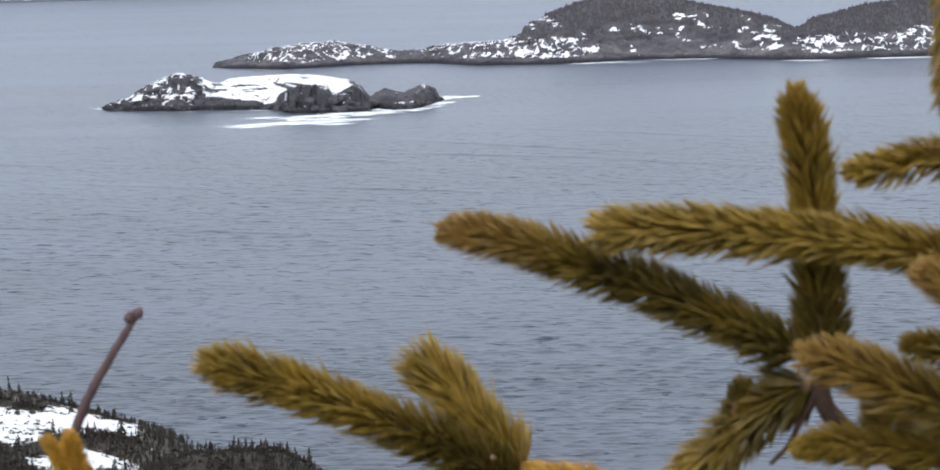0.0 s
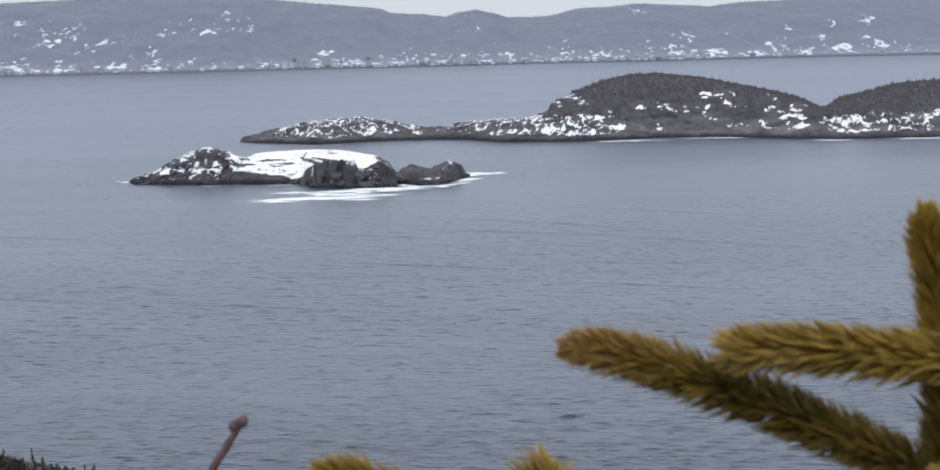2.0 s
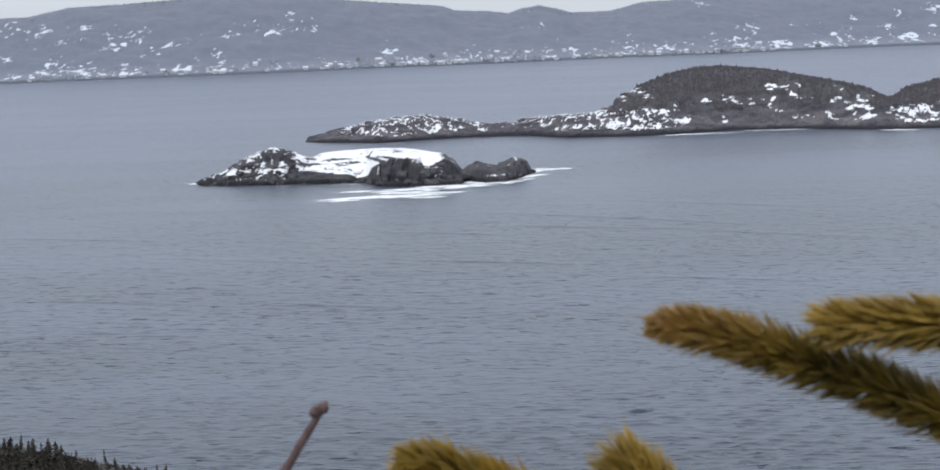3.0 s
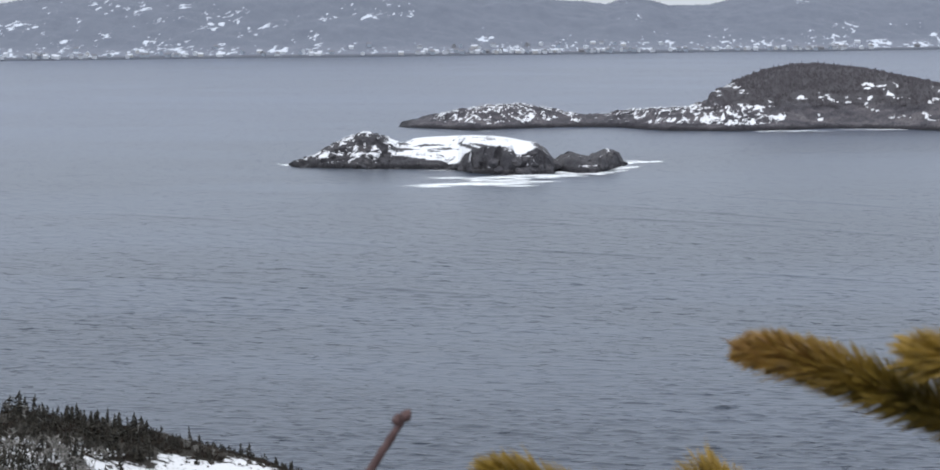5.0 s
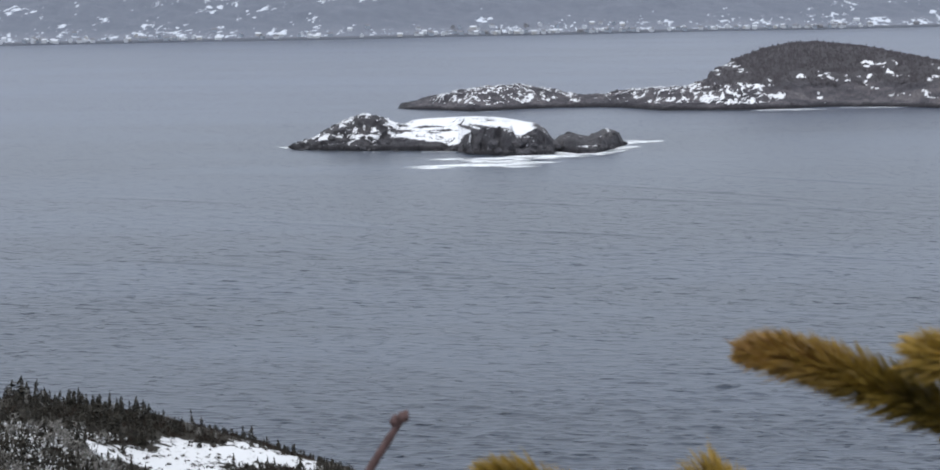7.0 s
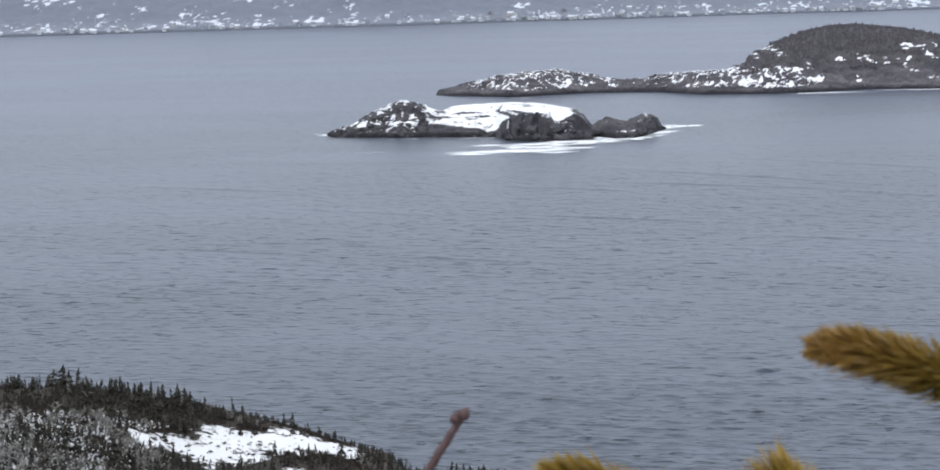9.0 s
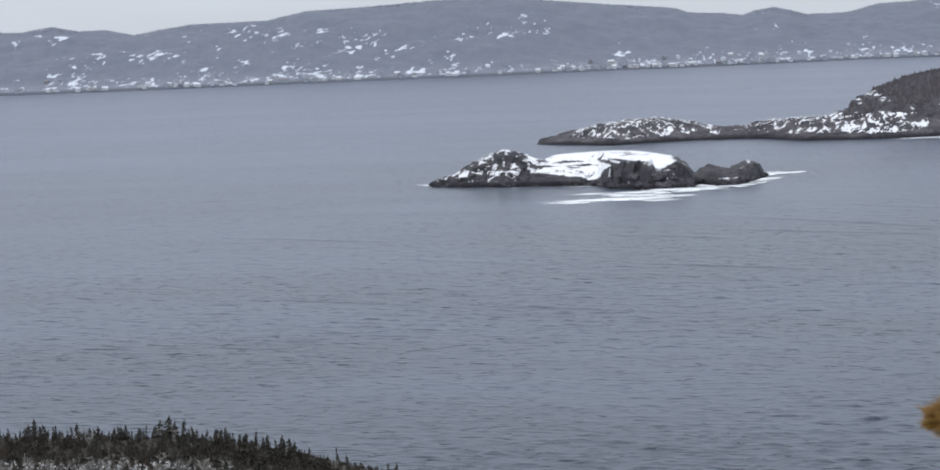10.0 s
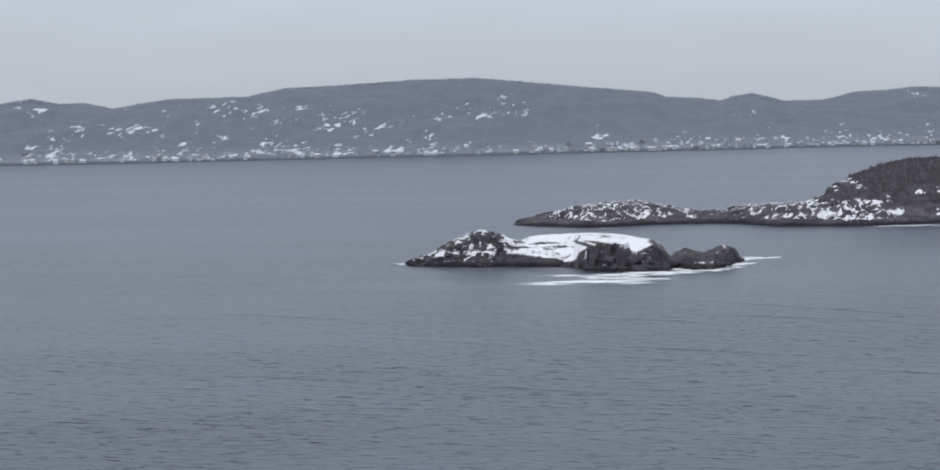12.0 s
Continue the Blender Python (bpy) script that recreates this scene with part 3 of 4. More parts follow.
CT_X = [-58, -54, -46, -35, -18, 4, 22, 37, 47, 68, 80, 89, 103, 117, 134, 162, 169, 178, 186, 204, 225, 250, 270, 304, 320, 351, 368, 378, 393, 412, 430, 443, 460, 490, 550, 620, 660]
CT_Z = [0, 0.7, 2.2, 5.0, 9.0, 13.6, 14.0, 14.6, 12.6, 9.4, 6.7, 5.0, 6.2, 9.6, 12.4, 14.0, 16.3, 17.5, 22.5, 31.2, 38.0, 42.3, 42.9, 39.6, 36.2, 29.8, 25.4, 18.0, 19.5, 24.8, 29.2, 32.4, 34.8, 36.4, 42, 38, 20]


# snow on the west and east flanks of the hills: x, z, half width, half height
HILL_SNOW_WEST = [(195, 28, 6, 2), (185, 24, 4, 1.6), (203, 25, 4, 1.2), (241, 21.5, 5, 2), (247, 23.5, 4, 1.6), (224, 9.7, 3.0, 5), (218, 19, 3, 1.5), (256, 6, 4, 2.5), (265, 21.5, 8, 1.5), (272, 18.5, 5, 1.3), (299, 29, 5, 1.2), (308, 29.5, 4, 1.0), (315, 30, 2.5, 2), (309, 24, 3, 1.8), (293, 20.6, 6, 1.7), (316, 20.5, 3.5, 2), (292, 14.5, 3, 3)]
HILL_SNOW_EAST = [(310, 8.3, 4, 1.3), (343, 26, 3, 2.5), (340, 19, 3.5, 3), (347, 14, 5, 2.5), (330, 8, 8, 1.6), (346, 8.5, 9, 1.8), (356, 21, 5, 1.6), (372, 10, 11, 1.7), (392, 10.5, 12, 1.8), (408, 12, 9, 1.5), (428, 14, 13, 1.3), (450, 16, 12, 1.3), (470, 18.5, 10, 1.4), (474, 13, 10, 1.2), (375, 5, 12, 1.2)]
HILL_SNOW = HILL_SNOW_WEST + HILL_SNOW_EAST


def chain_height(x, y):
    s = y - np.interp(x, CH_X, CH_Y)
    top = np.interp(x, CT_X, CT_Z)
    hill = smooth(15, 24, top)
    far_end = 48 + 62 * hill
    bench = np.minimum(top, 15.0)
    z = np.minimum(top, 4.0) * smooth(0, 5, s) + (bench - np.minimum(top, 4.0)) * smooth(3, 34, s) + (top - bench) * smooth(14, far_end, s)
    back = 1 - smooth(far_end + 25, far_end + 100, s)
    return np.where(s < 0, -3.0, z * back - 0.4 - 2 * (1 - back))


def build_chain():
    xs, ys = np.arange(-64, 664, 1.15), np.concatenate([np.arange(1452, 1630, 1.4), np.arange(1630, 1730, 4.0)])
    gx, gy = np.meshgrid(xs, ys)
    z = chain_height(gx, gy)
    s = gy - np.interp(gx, CH_X, CH_Y)
    hill = smooth(16, 24, np.interp(gx, CT_X, CT_Z))
    lumps = fractal(gx, gy, 14, 5, 2.0)
    ridged, folds = np.abs(fractal(gx, gy, 11, 4, 7.0)), np.abs(fractal(gx * 0.6, gy * 0.8, 6, 3, 4.0))
    slabs = blocks(gx, gy, 6.0, 3.0)
    z = z + (lumps * 1.4 + slabs * 0.9 + (0.3 - ridged) * 2.0) * smooth(0, 7, s) * (1 - 0.75 * smooth(17, 24, z)) * smooth(-56, -36, gx)
    # snow lies along the joints and ledges of the bare rock
    veins = np.maximum(np.exp(-(ridged / 0.13) ** 2), 0.7 * np.exp(-(folds / 0.09) ** 2))
    low = smooth(2.4, 5.5, z + lumps) * (1 - smooth(15, 21, z))
    open_rock = 1 - 0.8 * smooth(212, 235, gx) * (1 - smooth(345, 375, gx))
    drift = np.exp(-((gx - 190) / 30) ** 2)
    snow = -0.62 + low * open_rock * (0.32 + 1.15 * veins + 0.2 * slabs + 0.36 * drift) - 0.6 * smooth(17, 26, z)
    snow = snow - 0.5 * np.exp(-((gx - 92) / 12) ** 2) - 0.5 * smooth(-20, -40, gx)
    wx, wz = gx + 10 * fractal(gx, z * 2 + gy * 0.3, 12, 4, 14.0), z + 5 * fractal(gx, z * 2 + gy * 0.3, 11, 4, 27.0)
    for px, pz, w, h in HILL_SNOW:
        snow = np.maximum(snow, 1.3 * np.exp(-((wx - px) / w) ** 2 - ((wz - pz) / h) ** 2) - 0.37 + 1.0 * (0.3 - ridged))
    snow = np.where(z < 2.8 + 0.7 * lumps, -2.0, snow)
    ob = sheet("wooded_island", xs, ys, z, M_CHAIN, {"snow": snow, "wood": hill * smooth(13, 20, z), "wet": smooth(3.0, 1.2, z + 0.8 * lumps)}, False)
    tagged(ob, "rocky wooded island with snow streaks along its shore", "island", kind="structure")
    r, trees = random.Random(5), []
    for _ in range(45000):
        x, y = r.uniform(165, 655), r.uniform(1480, 1700)
        zz = float(chain_height(np.array(x), np.array(y)))
        if zz < 15 + 5 * noise.noise((x / 14, y / 14, 3.3)) or len(trees) > 13000:
            continue
        if any(abs(x - px) < w * 0.8 + 1 and -h * 0.9 - 1.5 < zz - pz < h * 0.9 + 0.5 for px, pz, w, h in HILL_SNOW):
            continue
        trees.append((x, y, zz - 0.4, r.uniform(1.5, 2.8) * (1.5 if r.random() < 0.06 else 1), r.uniform(0, 6), r.randrange(4)))
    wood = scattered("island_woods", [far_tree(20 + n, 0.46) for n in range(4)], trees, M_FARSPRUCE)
    tagged(wood, "dense dark conifer woods on the island's hills", "woods", kind="stuff")


build_chain()

# ---------------------------------------------------------------- snowy islet
IF_X, IF_Y = [-107, -100, -76, -52, -33, -8, 0, 19, 40, 47, 56, 67, 80, 90], [1203, 1175, 1167, 1162, 1160, 1152, 1128, 1115, 1119, 1142, 1123, 1127, 1160, 1196]
IB_X, IB_Y = [-107, -80, 0, 40, 60, 90], [1207, 1222, 1218, 1206, 1190, 1200]
IT_X = [-107, -102, -91, -83, -72, -64, -60, -51, -41, -33, -20, 8, 22, 36, 42, 44.5, 46.5, 50, 54, 57, 62, 65, 70, 75, 79, 83, 87, 90]
IT_Z = [0, 2.6, 6.0, 10.6, 15.6, 18.0, 19.0, 16, 12.6, 14.6, 15.7, 16.4, 14.8, 12.8, 9.2, 5, 3.6, 6.3, 8.0, 7.8, 6.6, 6.2, 8.0, 10.0, 9.2, 7.0, 3.2, 0]
# the dark ledge along the water, and the lower edge of the snow above it
LEDGE_X, LEDGE_Z = [-107, -85, -60, -45, -20, -14, -6, 5, 45, 50, 90], [1.6, 3.0, 3.8, 3.6, 3.4, 2.0, 2.0, 3.0, 3.0, 2.2, 2.0]
EDGE_X, EDGE_Z = [-70, -55, -45, -32, -26, -17, -13, -6, 0, 50], [6.8, 6.2, 4.8, 6.0, 5.3, 4.2, 2.2, 2.2, 5, 5]

# snow on the dome, and rock that shows through the snowfield: x, z, half width, half height, how much more or less
DOME_SNOW = [(-60, 18.8, 6, 1.2, 1.2), (-58, 7.2, 15, 0.9, 1.3), (-74, 11, 3, 3, 0.8), (-46, 13.0, 5, 2, 0.7), (-86, 5.6, 6, 0.9, 0.8), (-69, 14, 2.5, 3, 0.7), (-56, 14.5, 6, 1.6, -0.6), (-80, 4.6, 8, 0.8, -0.6)]
FIELD_ROCK = [(-2, 12.3, 7, 0.8, -1.4), (-24, 11.2, 8, 0.5, -1.1), (12, 16.3, 8, 0.5, -0.9), (-14, 9.6, 6, 0.45, -1.4), (-38, 9.4, 5, 0.4, -1.2), (4, 14.0, 6, 0.4, -1.3), (-22, 8.6, 4, 0.4, -1.2)]
BLUFF_SNOW = [(12, 4.4, 3, 0.7, 0.9), (29, 5.4, 4, 0.7, 0.9), (36, 3.8, 4, 0.5, 0.8), (25, 14, 2.5, 3, 0.9), (37, 13.6, 3, 1.0, 0.8), (51, 8.2, 2.5, 0.9, 1.2), (76, 9.8, 2.0, 0.7, 1.1), (59, 3.6, 7, 0.45, 0.9), (40, 10.5, 2.5, 1.2, 0.5)]

BLUFF_X = [-10, -7, -5, -1, 4.5, 10, 15, 21, 22.6, 25.6, 30, 34.7, 38, 43, 47, 49]
BLUFF_Z = [0, 3.5, 8.0, 11.0, 13.6, 14.0, 14.4, 14.6, 10.6, 9.9, 12.2, 13.2, 12.4, 8.6, 3.5, 0]


def build_islet():
    xs, ys = np.arange(-110, 93, 0.6), np.arange(1106, 1222, 0.6)
    gx, gy = np.meshgrid(xs, ys)
    f = np.interp(gx, IF_X, IF_Y) + 2.4 * fractal(xs, xs * 0 + 3, 7, 4, 1.0)[None, :]
    s, back = gy - f, np.interp(gx, IB_X, IB_Y) - gy
    top = np.interp(gx, IT_X, IT_Z)
    shelf = np.minimum(top, np.interp(gx, LEDGE_X, LEDGE_Z) + 1.1 * fractal(xs, xs * 0, 9, 3, 8.0)[None, :])
    crags, big, small = fractal(gx, gy, 9, 5, 4.0), blocks(gx, gy, 6.5, 1.0), blocks(gx, gy, 2.8, 5.0)
    dome = smooth(-28, -56, gx + 5 * crags)
    skerry = smooth(46, 49, gx)
    bluff = np.maximum(np.interp(gx, BLUFF_X, BLUFF_Z), shelf)
    cliff = smooth(1.0, 3.5, bluff - shelf) * (1 - skerry)
    field = (1 - dome) * (1 - skerry)
    face = smooth(4, 15, s + 2.4 * big + 1.6 * crags)
    slope = np.clip((s - 13) / 32, 0, 1) * cliff + (0.12 * smooth(3, 8, s) + 0.88 * np.clip((s - 7) / 42, 0, 1)) * (1 - cliff)
    z = field * ((bluff - shelf) * face + (top - bluff) * slope) + dome * (top - shelf) * smooth(4, 38, s + 3 * big) + skerry * (top - shelf) * smooth(1, 14, s + 2 * big)
    z = z + shelf * smooth(0, 3.0, s)
    rocky = np.clip(dome + cliff * smooth(19, 13, s) + skerry + smooth(9, 5, s), 0, 1)
    z = z + rocky * (1 - 0.45 * skerry) * (0.8 * crags + 0.7 * big + 0.4 * small - 0.4) * smooth(0, 6, s) + 0.4 * fractal(gx, gy, 14, 3, 9.0) * field * smooth(6, 12, s)
    z = np.where((s < 0) | (back < 0), -2.0, z * smooth(0, 12, back) - 0.3 - 1.0 * (1 - smooth(0, 3, back)))
    lying = smooth(13, 17, s + 2.5 * crags) * cliff + (1 - cliff) * smooth(-0.7, 0.5, z - np.interp(gx, EDGE_X, EDGE_Z) + 0.9 * crags)
    joints = np.abs(fractal(gx * 0.45, gy, 5, 4, 12.0))
    rim = smooth(6.5, 1.0, z - np.interp(gx, EDGE_X, EDGE_Z)) + 0.36
    snow = field * (-0.12 + 1.25 * lying * smooth(36, 31, gx) - 1.5 * rim * np.exp(-(joints / 0.05) ** 2)) - (0.24 - 0.85 * np.exp(-(joints / 0.10) ** 2)) * dome - 0.42 * skerry
    snow = snow + (0.4 * crags + 0.35 * big) * np.clip(dome + skerry + cliff * (1 - lying), 0, 1)
    for px, pz, w, h, much in DOME_SNOW + FIELD_ROCK + BLUFF_SNOW:
        snow = snow + much * np.exp(-((gx - px) / w) ** 2 - ((z - pz) / h) ** 2)
    snow = np.where(z < 2.6 + 0.6 * crags, -1.6, snow)
    ob = sheet("islet", xs, ys, z, M_ISLET, {"snow": snow, "wood": np.zeros(z.shape), "wet": smooth(3.6, 1.4, z + 0.8 * crags)}, False)
    r = random.Random(31)
    stones = [rock_mesh(n) for n in range(5)]
    # broken rock along the shore, on the dome, under the bluff and on the skerries
    for count, x0, x1, s0, s1, size in ((70, -98, 84, -1.0, 6, 1.2), (34, -88, -44, 5, 30, 1.7), (22, -8, 46, 3, 9, 2.3), (9, 48, 84, 2, 14, 1.3)):
        for _ in range(count):
            x = r.uniform(x0, x1)
            y = float(np.interp(x, IF_X, IF_Y)) + r.uniform(s0, s1)
            level = float(z[min(int((y - ys[0]) / 0.6), len(ys) - 1), min(int((x - xs[0]) / 0.6), len(xs) - 1)])
            rock = under(new("boulder", r.choice(stones)), ob)
            k = size * r.uniform(0.5, 1.3)
            rock.matrix_basis = pose(x, y, max(level, 0) - 0.25 * k, r.uniform(-25, 25), r.uniform(-25, 25), r.uniform(0, 360)) @ Matrix.Diagonal((k * 1.5, k, k * 0.85, 1))
    return tagged(ob, "dark rocky islet with a smooth snowfield on top", "islet", kind="structure")


build_islet()


def foam_patch(cx, cy, a, b, seed, dense, turn=0.0):
    """Surf on the water: overlapping ragged streaks, thin towards their rims."""
    r = random.Random(seed)
    n_r, n_a = 5, 30
    v, f, k = [], [], []
    for m in range(7):
        c, s = math.cos(radians(turn + r.uniform(-5, 5))), math.sin(radians(turn + r.uniform(-5, 5)))
        ox, oy = (0, 0) if m == 0 else (a * r.uniform(-0.75, 0.75), b * r.uniform(-0.9, 0.9))
        la, lb = (0.95 * a, 0.75 * b) if m == 0 else (a * r.uniform(0.2, 0.6), b * r.uniform(0.2, 0.5))
        px, py = cx + ox * c - oy * s, cy + ox * s + oy * c
        full, o, z = dense * r.uniform(0.9, 1.5), len(v), 0.10 + 0.006 * m
        v.append((px, py, z))
        k.append(full)
        for i in range(1, n_r + 1):
            for j in range(n_a):
                t = 2 * math.pi * j / n_a
                q = i / n_r * (1 + 0.45 * noise.noise((2.5 * math.cos(t) + seed + m, 2.5 * math.sin(t), 0.5)) + 0.35 * noise.noise((7 * math.cos(t) + seed, 7 * math.sin(t) + m, 1.5)))
                x, y = la * q * math.cos(t), lb * q * math.sin(t)
                v.append((px + x * c - y * s, py + x * s + y * c, z))
                k.append(full * (1 - (i / n_r) ** 1.5))
        f += [(o, o + 1 + j, o + 1 + (j + 1) % n_a) for j in range(n_a)]
        for i in range(n_r - 1):
            p = o + 1 + i * n_a
            f += [(p + j, p + n_a + j, p + n_a + (j + 1) % n_a, p + (j + 1) % n_a) for j in range(n_a)]
    ob = joined("surf", v, f, M_FOAM, False, {"snow": k})
    return tagged(ob, "white surf spreading on the water off the rocks", "surf", "surf round the islands", kind="stuff")


for args in ((6, 1062, 40, 16, 1.0, 1.15, 2), (12, 1082, 34, 20, 16.0, 0.85, 4), (16, 1102, 34, 16, 2.0, 1.1, 6), (40, 1110, 28, 16, 7.0, 1.25, 14), (60, 1126, 22, 15, 8.0, 1.3, 24), (77, 1158, 19, 17, 3.0, 1.25, 48), (96, 1204, 19, 13, 4.0, 1.1, 10),
             (-106, 1196, 8, 10, 5.0, 0.8, 0), (-60, 1154, 30, 4, 6.0, 0.5, 0), (-20, 1150, 22, 4, 17.0, 0.6, 0), (-95, 1066, 40, 9, 9.0, 0.42, 4),
             (222, 1494, 34, 8, 10.0, 0.95, 6), (300, 1508, 40, 6, 11.0, 0.85, 0), (365, 1456, 30, 8, 12.0, 0.9, -20), (440, 1454, 50, 8, 13.0, 1.0, -4), (530, 1456, 50, 8, 14.0, 0.9, 0), (0, 1512, 50, 6, 15.0, 0.5, 0)):
    foam_patch(*args)

# ---------------------------------------------------------------- headland and the hill under the camera
HD_AZ = [-0.5, -0.30, -0.273, -0.245, -0.217, -0.195, -0.167, -0.133, -0.105, -0.082, -0.070, -0.058, -0.03, 0.3]
HD_Z = [19.7, 19.5, 19.3, 18.6, 16.9, 14.1, 10.5, 7.2, 5.3, 3.2, 1.9, 0.4, -2.5, -5.0]


def ground_height(x, y):
    d = np.hypot(x, y)
    az = np.arctan2(x, np.maximum(y, 1.0))
    crest = np.interp(az, HD_AZ, HD_Z)
    edge = 385 + 10 * np.sin(az * 30)
    head = crest - np.maximum(edge - d, 0) * 0.05
    head = np.where(d > edge, crest - (crest + 5) * smooth(0, 42, d - edge), head)
    knoll = 12.7 * np.exp(-(((az + 0.031) / 0.046) ** 4) - ((d - 322) / 24) ** 2)
    head = np.maximum(head, np.maximum(head, -3) * 0.55 + knoll)
    hill = 88.35 - 0.40 * np.maximum(d - 2.5, 0)
    k = smooth(215, 300, d)
    land = np.maximum(hill, 4.0) * (1 - k) + head * k
    land = np.where(d < 215, np.maximum(hill, 4.0), land)
    side = smooth(0.42, 0.9, np.abs(az)) * smooth(20, 120, d) * (y > 0)
    return land * (1 - side) - 3 * side - 8 * (1 - smooth(-90, -30, y))


SNOWFIELDS = [(-0.158, 366, 0.019, 13), (-0.138, 369, 0.018, 11), (-0.126, 379, 0.028, 9), (-0.092, 380, 0.021, 7.5), (-0.095, 356, 0.022, 8), (-0.124, 351, 0.009, 4), (-0.180, 362, 0.012, 5), (-0.152, 338, 0.008, 4), (-0.20, 350, 0.005, 4), (-0.212, 357, 0.006, 4), (-0.068, 367, 0.007, 3), (-0.146, 370, 0.012, 8)]


def snowfield(x, y):
    d, az = np.hypot(x, y), np.arctan2(x, np.maximum(y, 1.0))
    k = np.full(np.shape(x), -1.0)
    for a, r, w, h in SNOWFIELDS:
        w, h = w * (1 + 0.12 * np.sin(d * 0.5)), h * (1 + 0.18 * np.sin(az * 160) + 0.1 * np.sin(az * 410))
        k = np.maximum(k, 1.8 * np.exp(-(((az - a) / w) ** 4) - (((d - r) / h) ** 2)) - 0.5)
    return k


def build_ground():
    near = np.arange(-40, 40.1, 2.0)
    xs = np.concatenate([np.arange(-230, -40, 1.7), near, np.arange(42, 140, 3.0)])
    ys = np.concatenate([np.arange(-110, 280, 4.0), np.arange(280, 440, 1.5)])
    gx, gy = np.meshgrid(xs, ys)
    z = ground_height(gx, gy)
    rough = fractal(gx, gy, 12, 5, 3.0)
    z = z + rough * 0.8 * smooth(30, 80, np.hypot(gx, gy))
    snow = snowfield(gx, gy) - 0.1
    snow = np.where(z < 1.6, -2.0, snow)
    wood = smooth(2.0, 4.5, z)
    ob = sheet("ground", xs, ys, z, M_GROUND, {"snow": snow, "wood": wood})
    return tagged(ob, "dark headland ground with scrub and snow patches above the sea", "ground", kind="structure")


build_ground()


def on_ground(x, y):
    return float(ground_height(np.array(x), np.array(y)))


def spruce(seed, tiers, spokes, width):
    v, f = spruce_crown(seed, tiers, spokes, width)
    base = new("spruce_tree")
    under(joined("crown", v.tolist(), f, M_SPRUCE), base)
    t = [(0.022 * math.cos(a * math.pi / 3), 0.022 * math.sin(a * math.pi / 3), -0.12) for a in range(6)] + [(0.004 * math.cos(a * math.pi / 3), 0.004 * math.sin(a * math.pi / 3), 0.95) for a in range(6)]
    under(joined("trunk", t, [(a, (a + 1) % 6, 6 + (a + 1) % 6, 6 + a) for a in range(6)], M_TRUNK), base)
    return tagged(base, "small dark green spruce on the snowy headland", "tree", "spruces on the headland")


def build_headland_woods():
    r = random.Random(21)
    kinds = [spruce(40 + n, 9, 7, w) for n, w in enumerate((0.12, 0.16, 0.095, 0.20))]
    used, singles = set(), 0
    forest, grey, scrub, clots = [], [], [], []
    tries = 0
    while tries < 11500:
        tries += 1
        az, d = r.uniform(-0.30, 0.035), r.uniform(312, 405)
        x, y = d * math.sin(az), d * math.cos(az)
        z = on_ground(x, y)
        if z < 2.2:
            if z > -0.1 and az < -0.035 and r.random() < (0.95 if az > -0.09 else 0.75):
                forest.append((x, y, z - 0.15, r.uniform(0.7, 1.8), r.uniform(0, 6), r.randrange(6)))
            elif z > 0.6 and r.random() < 0.8:
                scrub.append((x, y, z - 0.15, r.uniform(0.5, 1.1), r.uniform(0, 6), r.randrange(4)))
            continue
        sn = float(snowfield(np.array(x), np.array(y)))
        edge = 385 + 10 * math.sin(az * 30)
        patch = noise.noise((x / 16, y / 16, 1.7))
        h = (0.9 + 2.3 * r.random() ** 2) * (1.5 if r.random() < 0.12 else 1)
        h *= 0.75 if -0.15 < az < -0.075 else 0.6 if az > -0.06 else 1.0
        h *= 0.85 if az < -0.2 else 1.0
        if d > edge + (12 if az < -0.11 else 30):
            continue
        skyline = edge - 7 < d < edge + 6
        if sn > 0.42:
            chance = r.random()
            if chance < 0.028 and singles < 200:
                pass
            elif chance < 0.17 + 0.3 * max(0.0, patch):
                scrub.append((x, y, z - 0.1, r.uniform(0.4, 0.9), r.uniform(0, 6), r.randrange(4)))
                continue
            else:
                continue
        if (skyline and r.random() < (0.42 if az < -0.18 else 0.22) or sn > 0.42) and singles < 320:
            k, stout = r.randrange(4), r.uniform(0.65, 1.35)
            size = (h * 1.15 * stout, h * 1.15 * stout, h * 1.1)
            if k in used:
                ob = copy_thing(kinds[k], pose(x, y, z - 0.1, r.gauss(0, 3), r.gauss(0, 3), r.uniform(0, 360)))
                ob.scale = size
            else:
                kinds[k].location, kinds[k].scale = (x, y, z - 0.1), size
                used.add(k)
            singles += 1
            continue
        pick = r.random()
        if skyline and r.random() < 0.05:
            grey.append((x, y, z - 0.1, r.uniform(1.6, 3.0), r.uniform(0, 6), r.randrange(4)))
        left_low = az < -0.163 - 0.02 * patch and d < edge - 20
        if left_low and r.random() < 0.52 + 0.9 * noise.noise((x / 9, y / 9, 6.1)):
            for _ in range(4):
                clots.append((x + r.uniform(-1, 1), y + r.uniform(-1, 1), z + r.uniform(0.2, 1.3), r.uniform(0.07, 0.22), r.uniform(0, 6), r.randrange(3)))
        if left_low and pick < 0.19 + 0.4 * patch:
            grey.append((x, y, z - 0.1, r.uniform(1.6, 3.4), r.uniform(0, 6), r.randrange(4)))
        elif pick < (0.66 if d < edge - 10 else 0.5 if az < -0.18 else 0.38):
            forest.append((x, y, z - 0.15, h * (1.0 if -0.155 < az < -0.115 and d < 352 else 0.75 if -0.15 < az < -0.06 and d < 348 else 1.2 if d < 345 else 1.0), r.uniform(0, 6), r.randrange(6)))
        elif pick < 0.92:
            scrub.append((x, y, z - 0.1, r.uniform(0.7, 1.5), r.uniform(0, 6), r.randrange(4)))
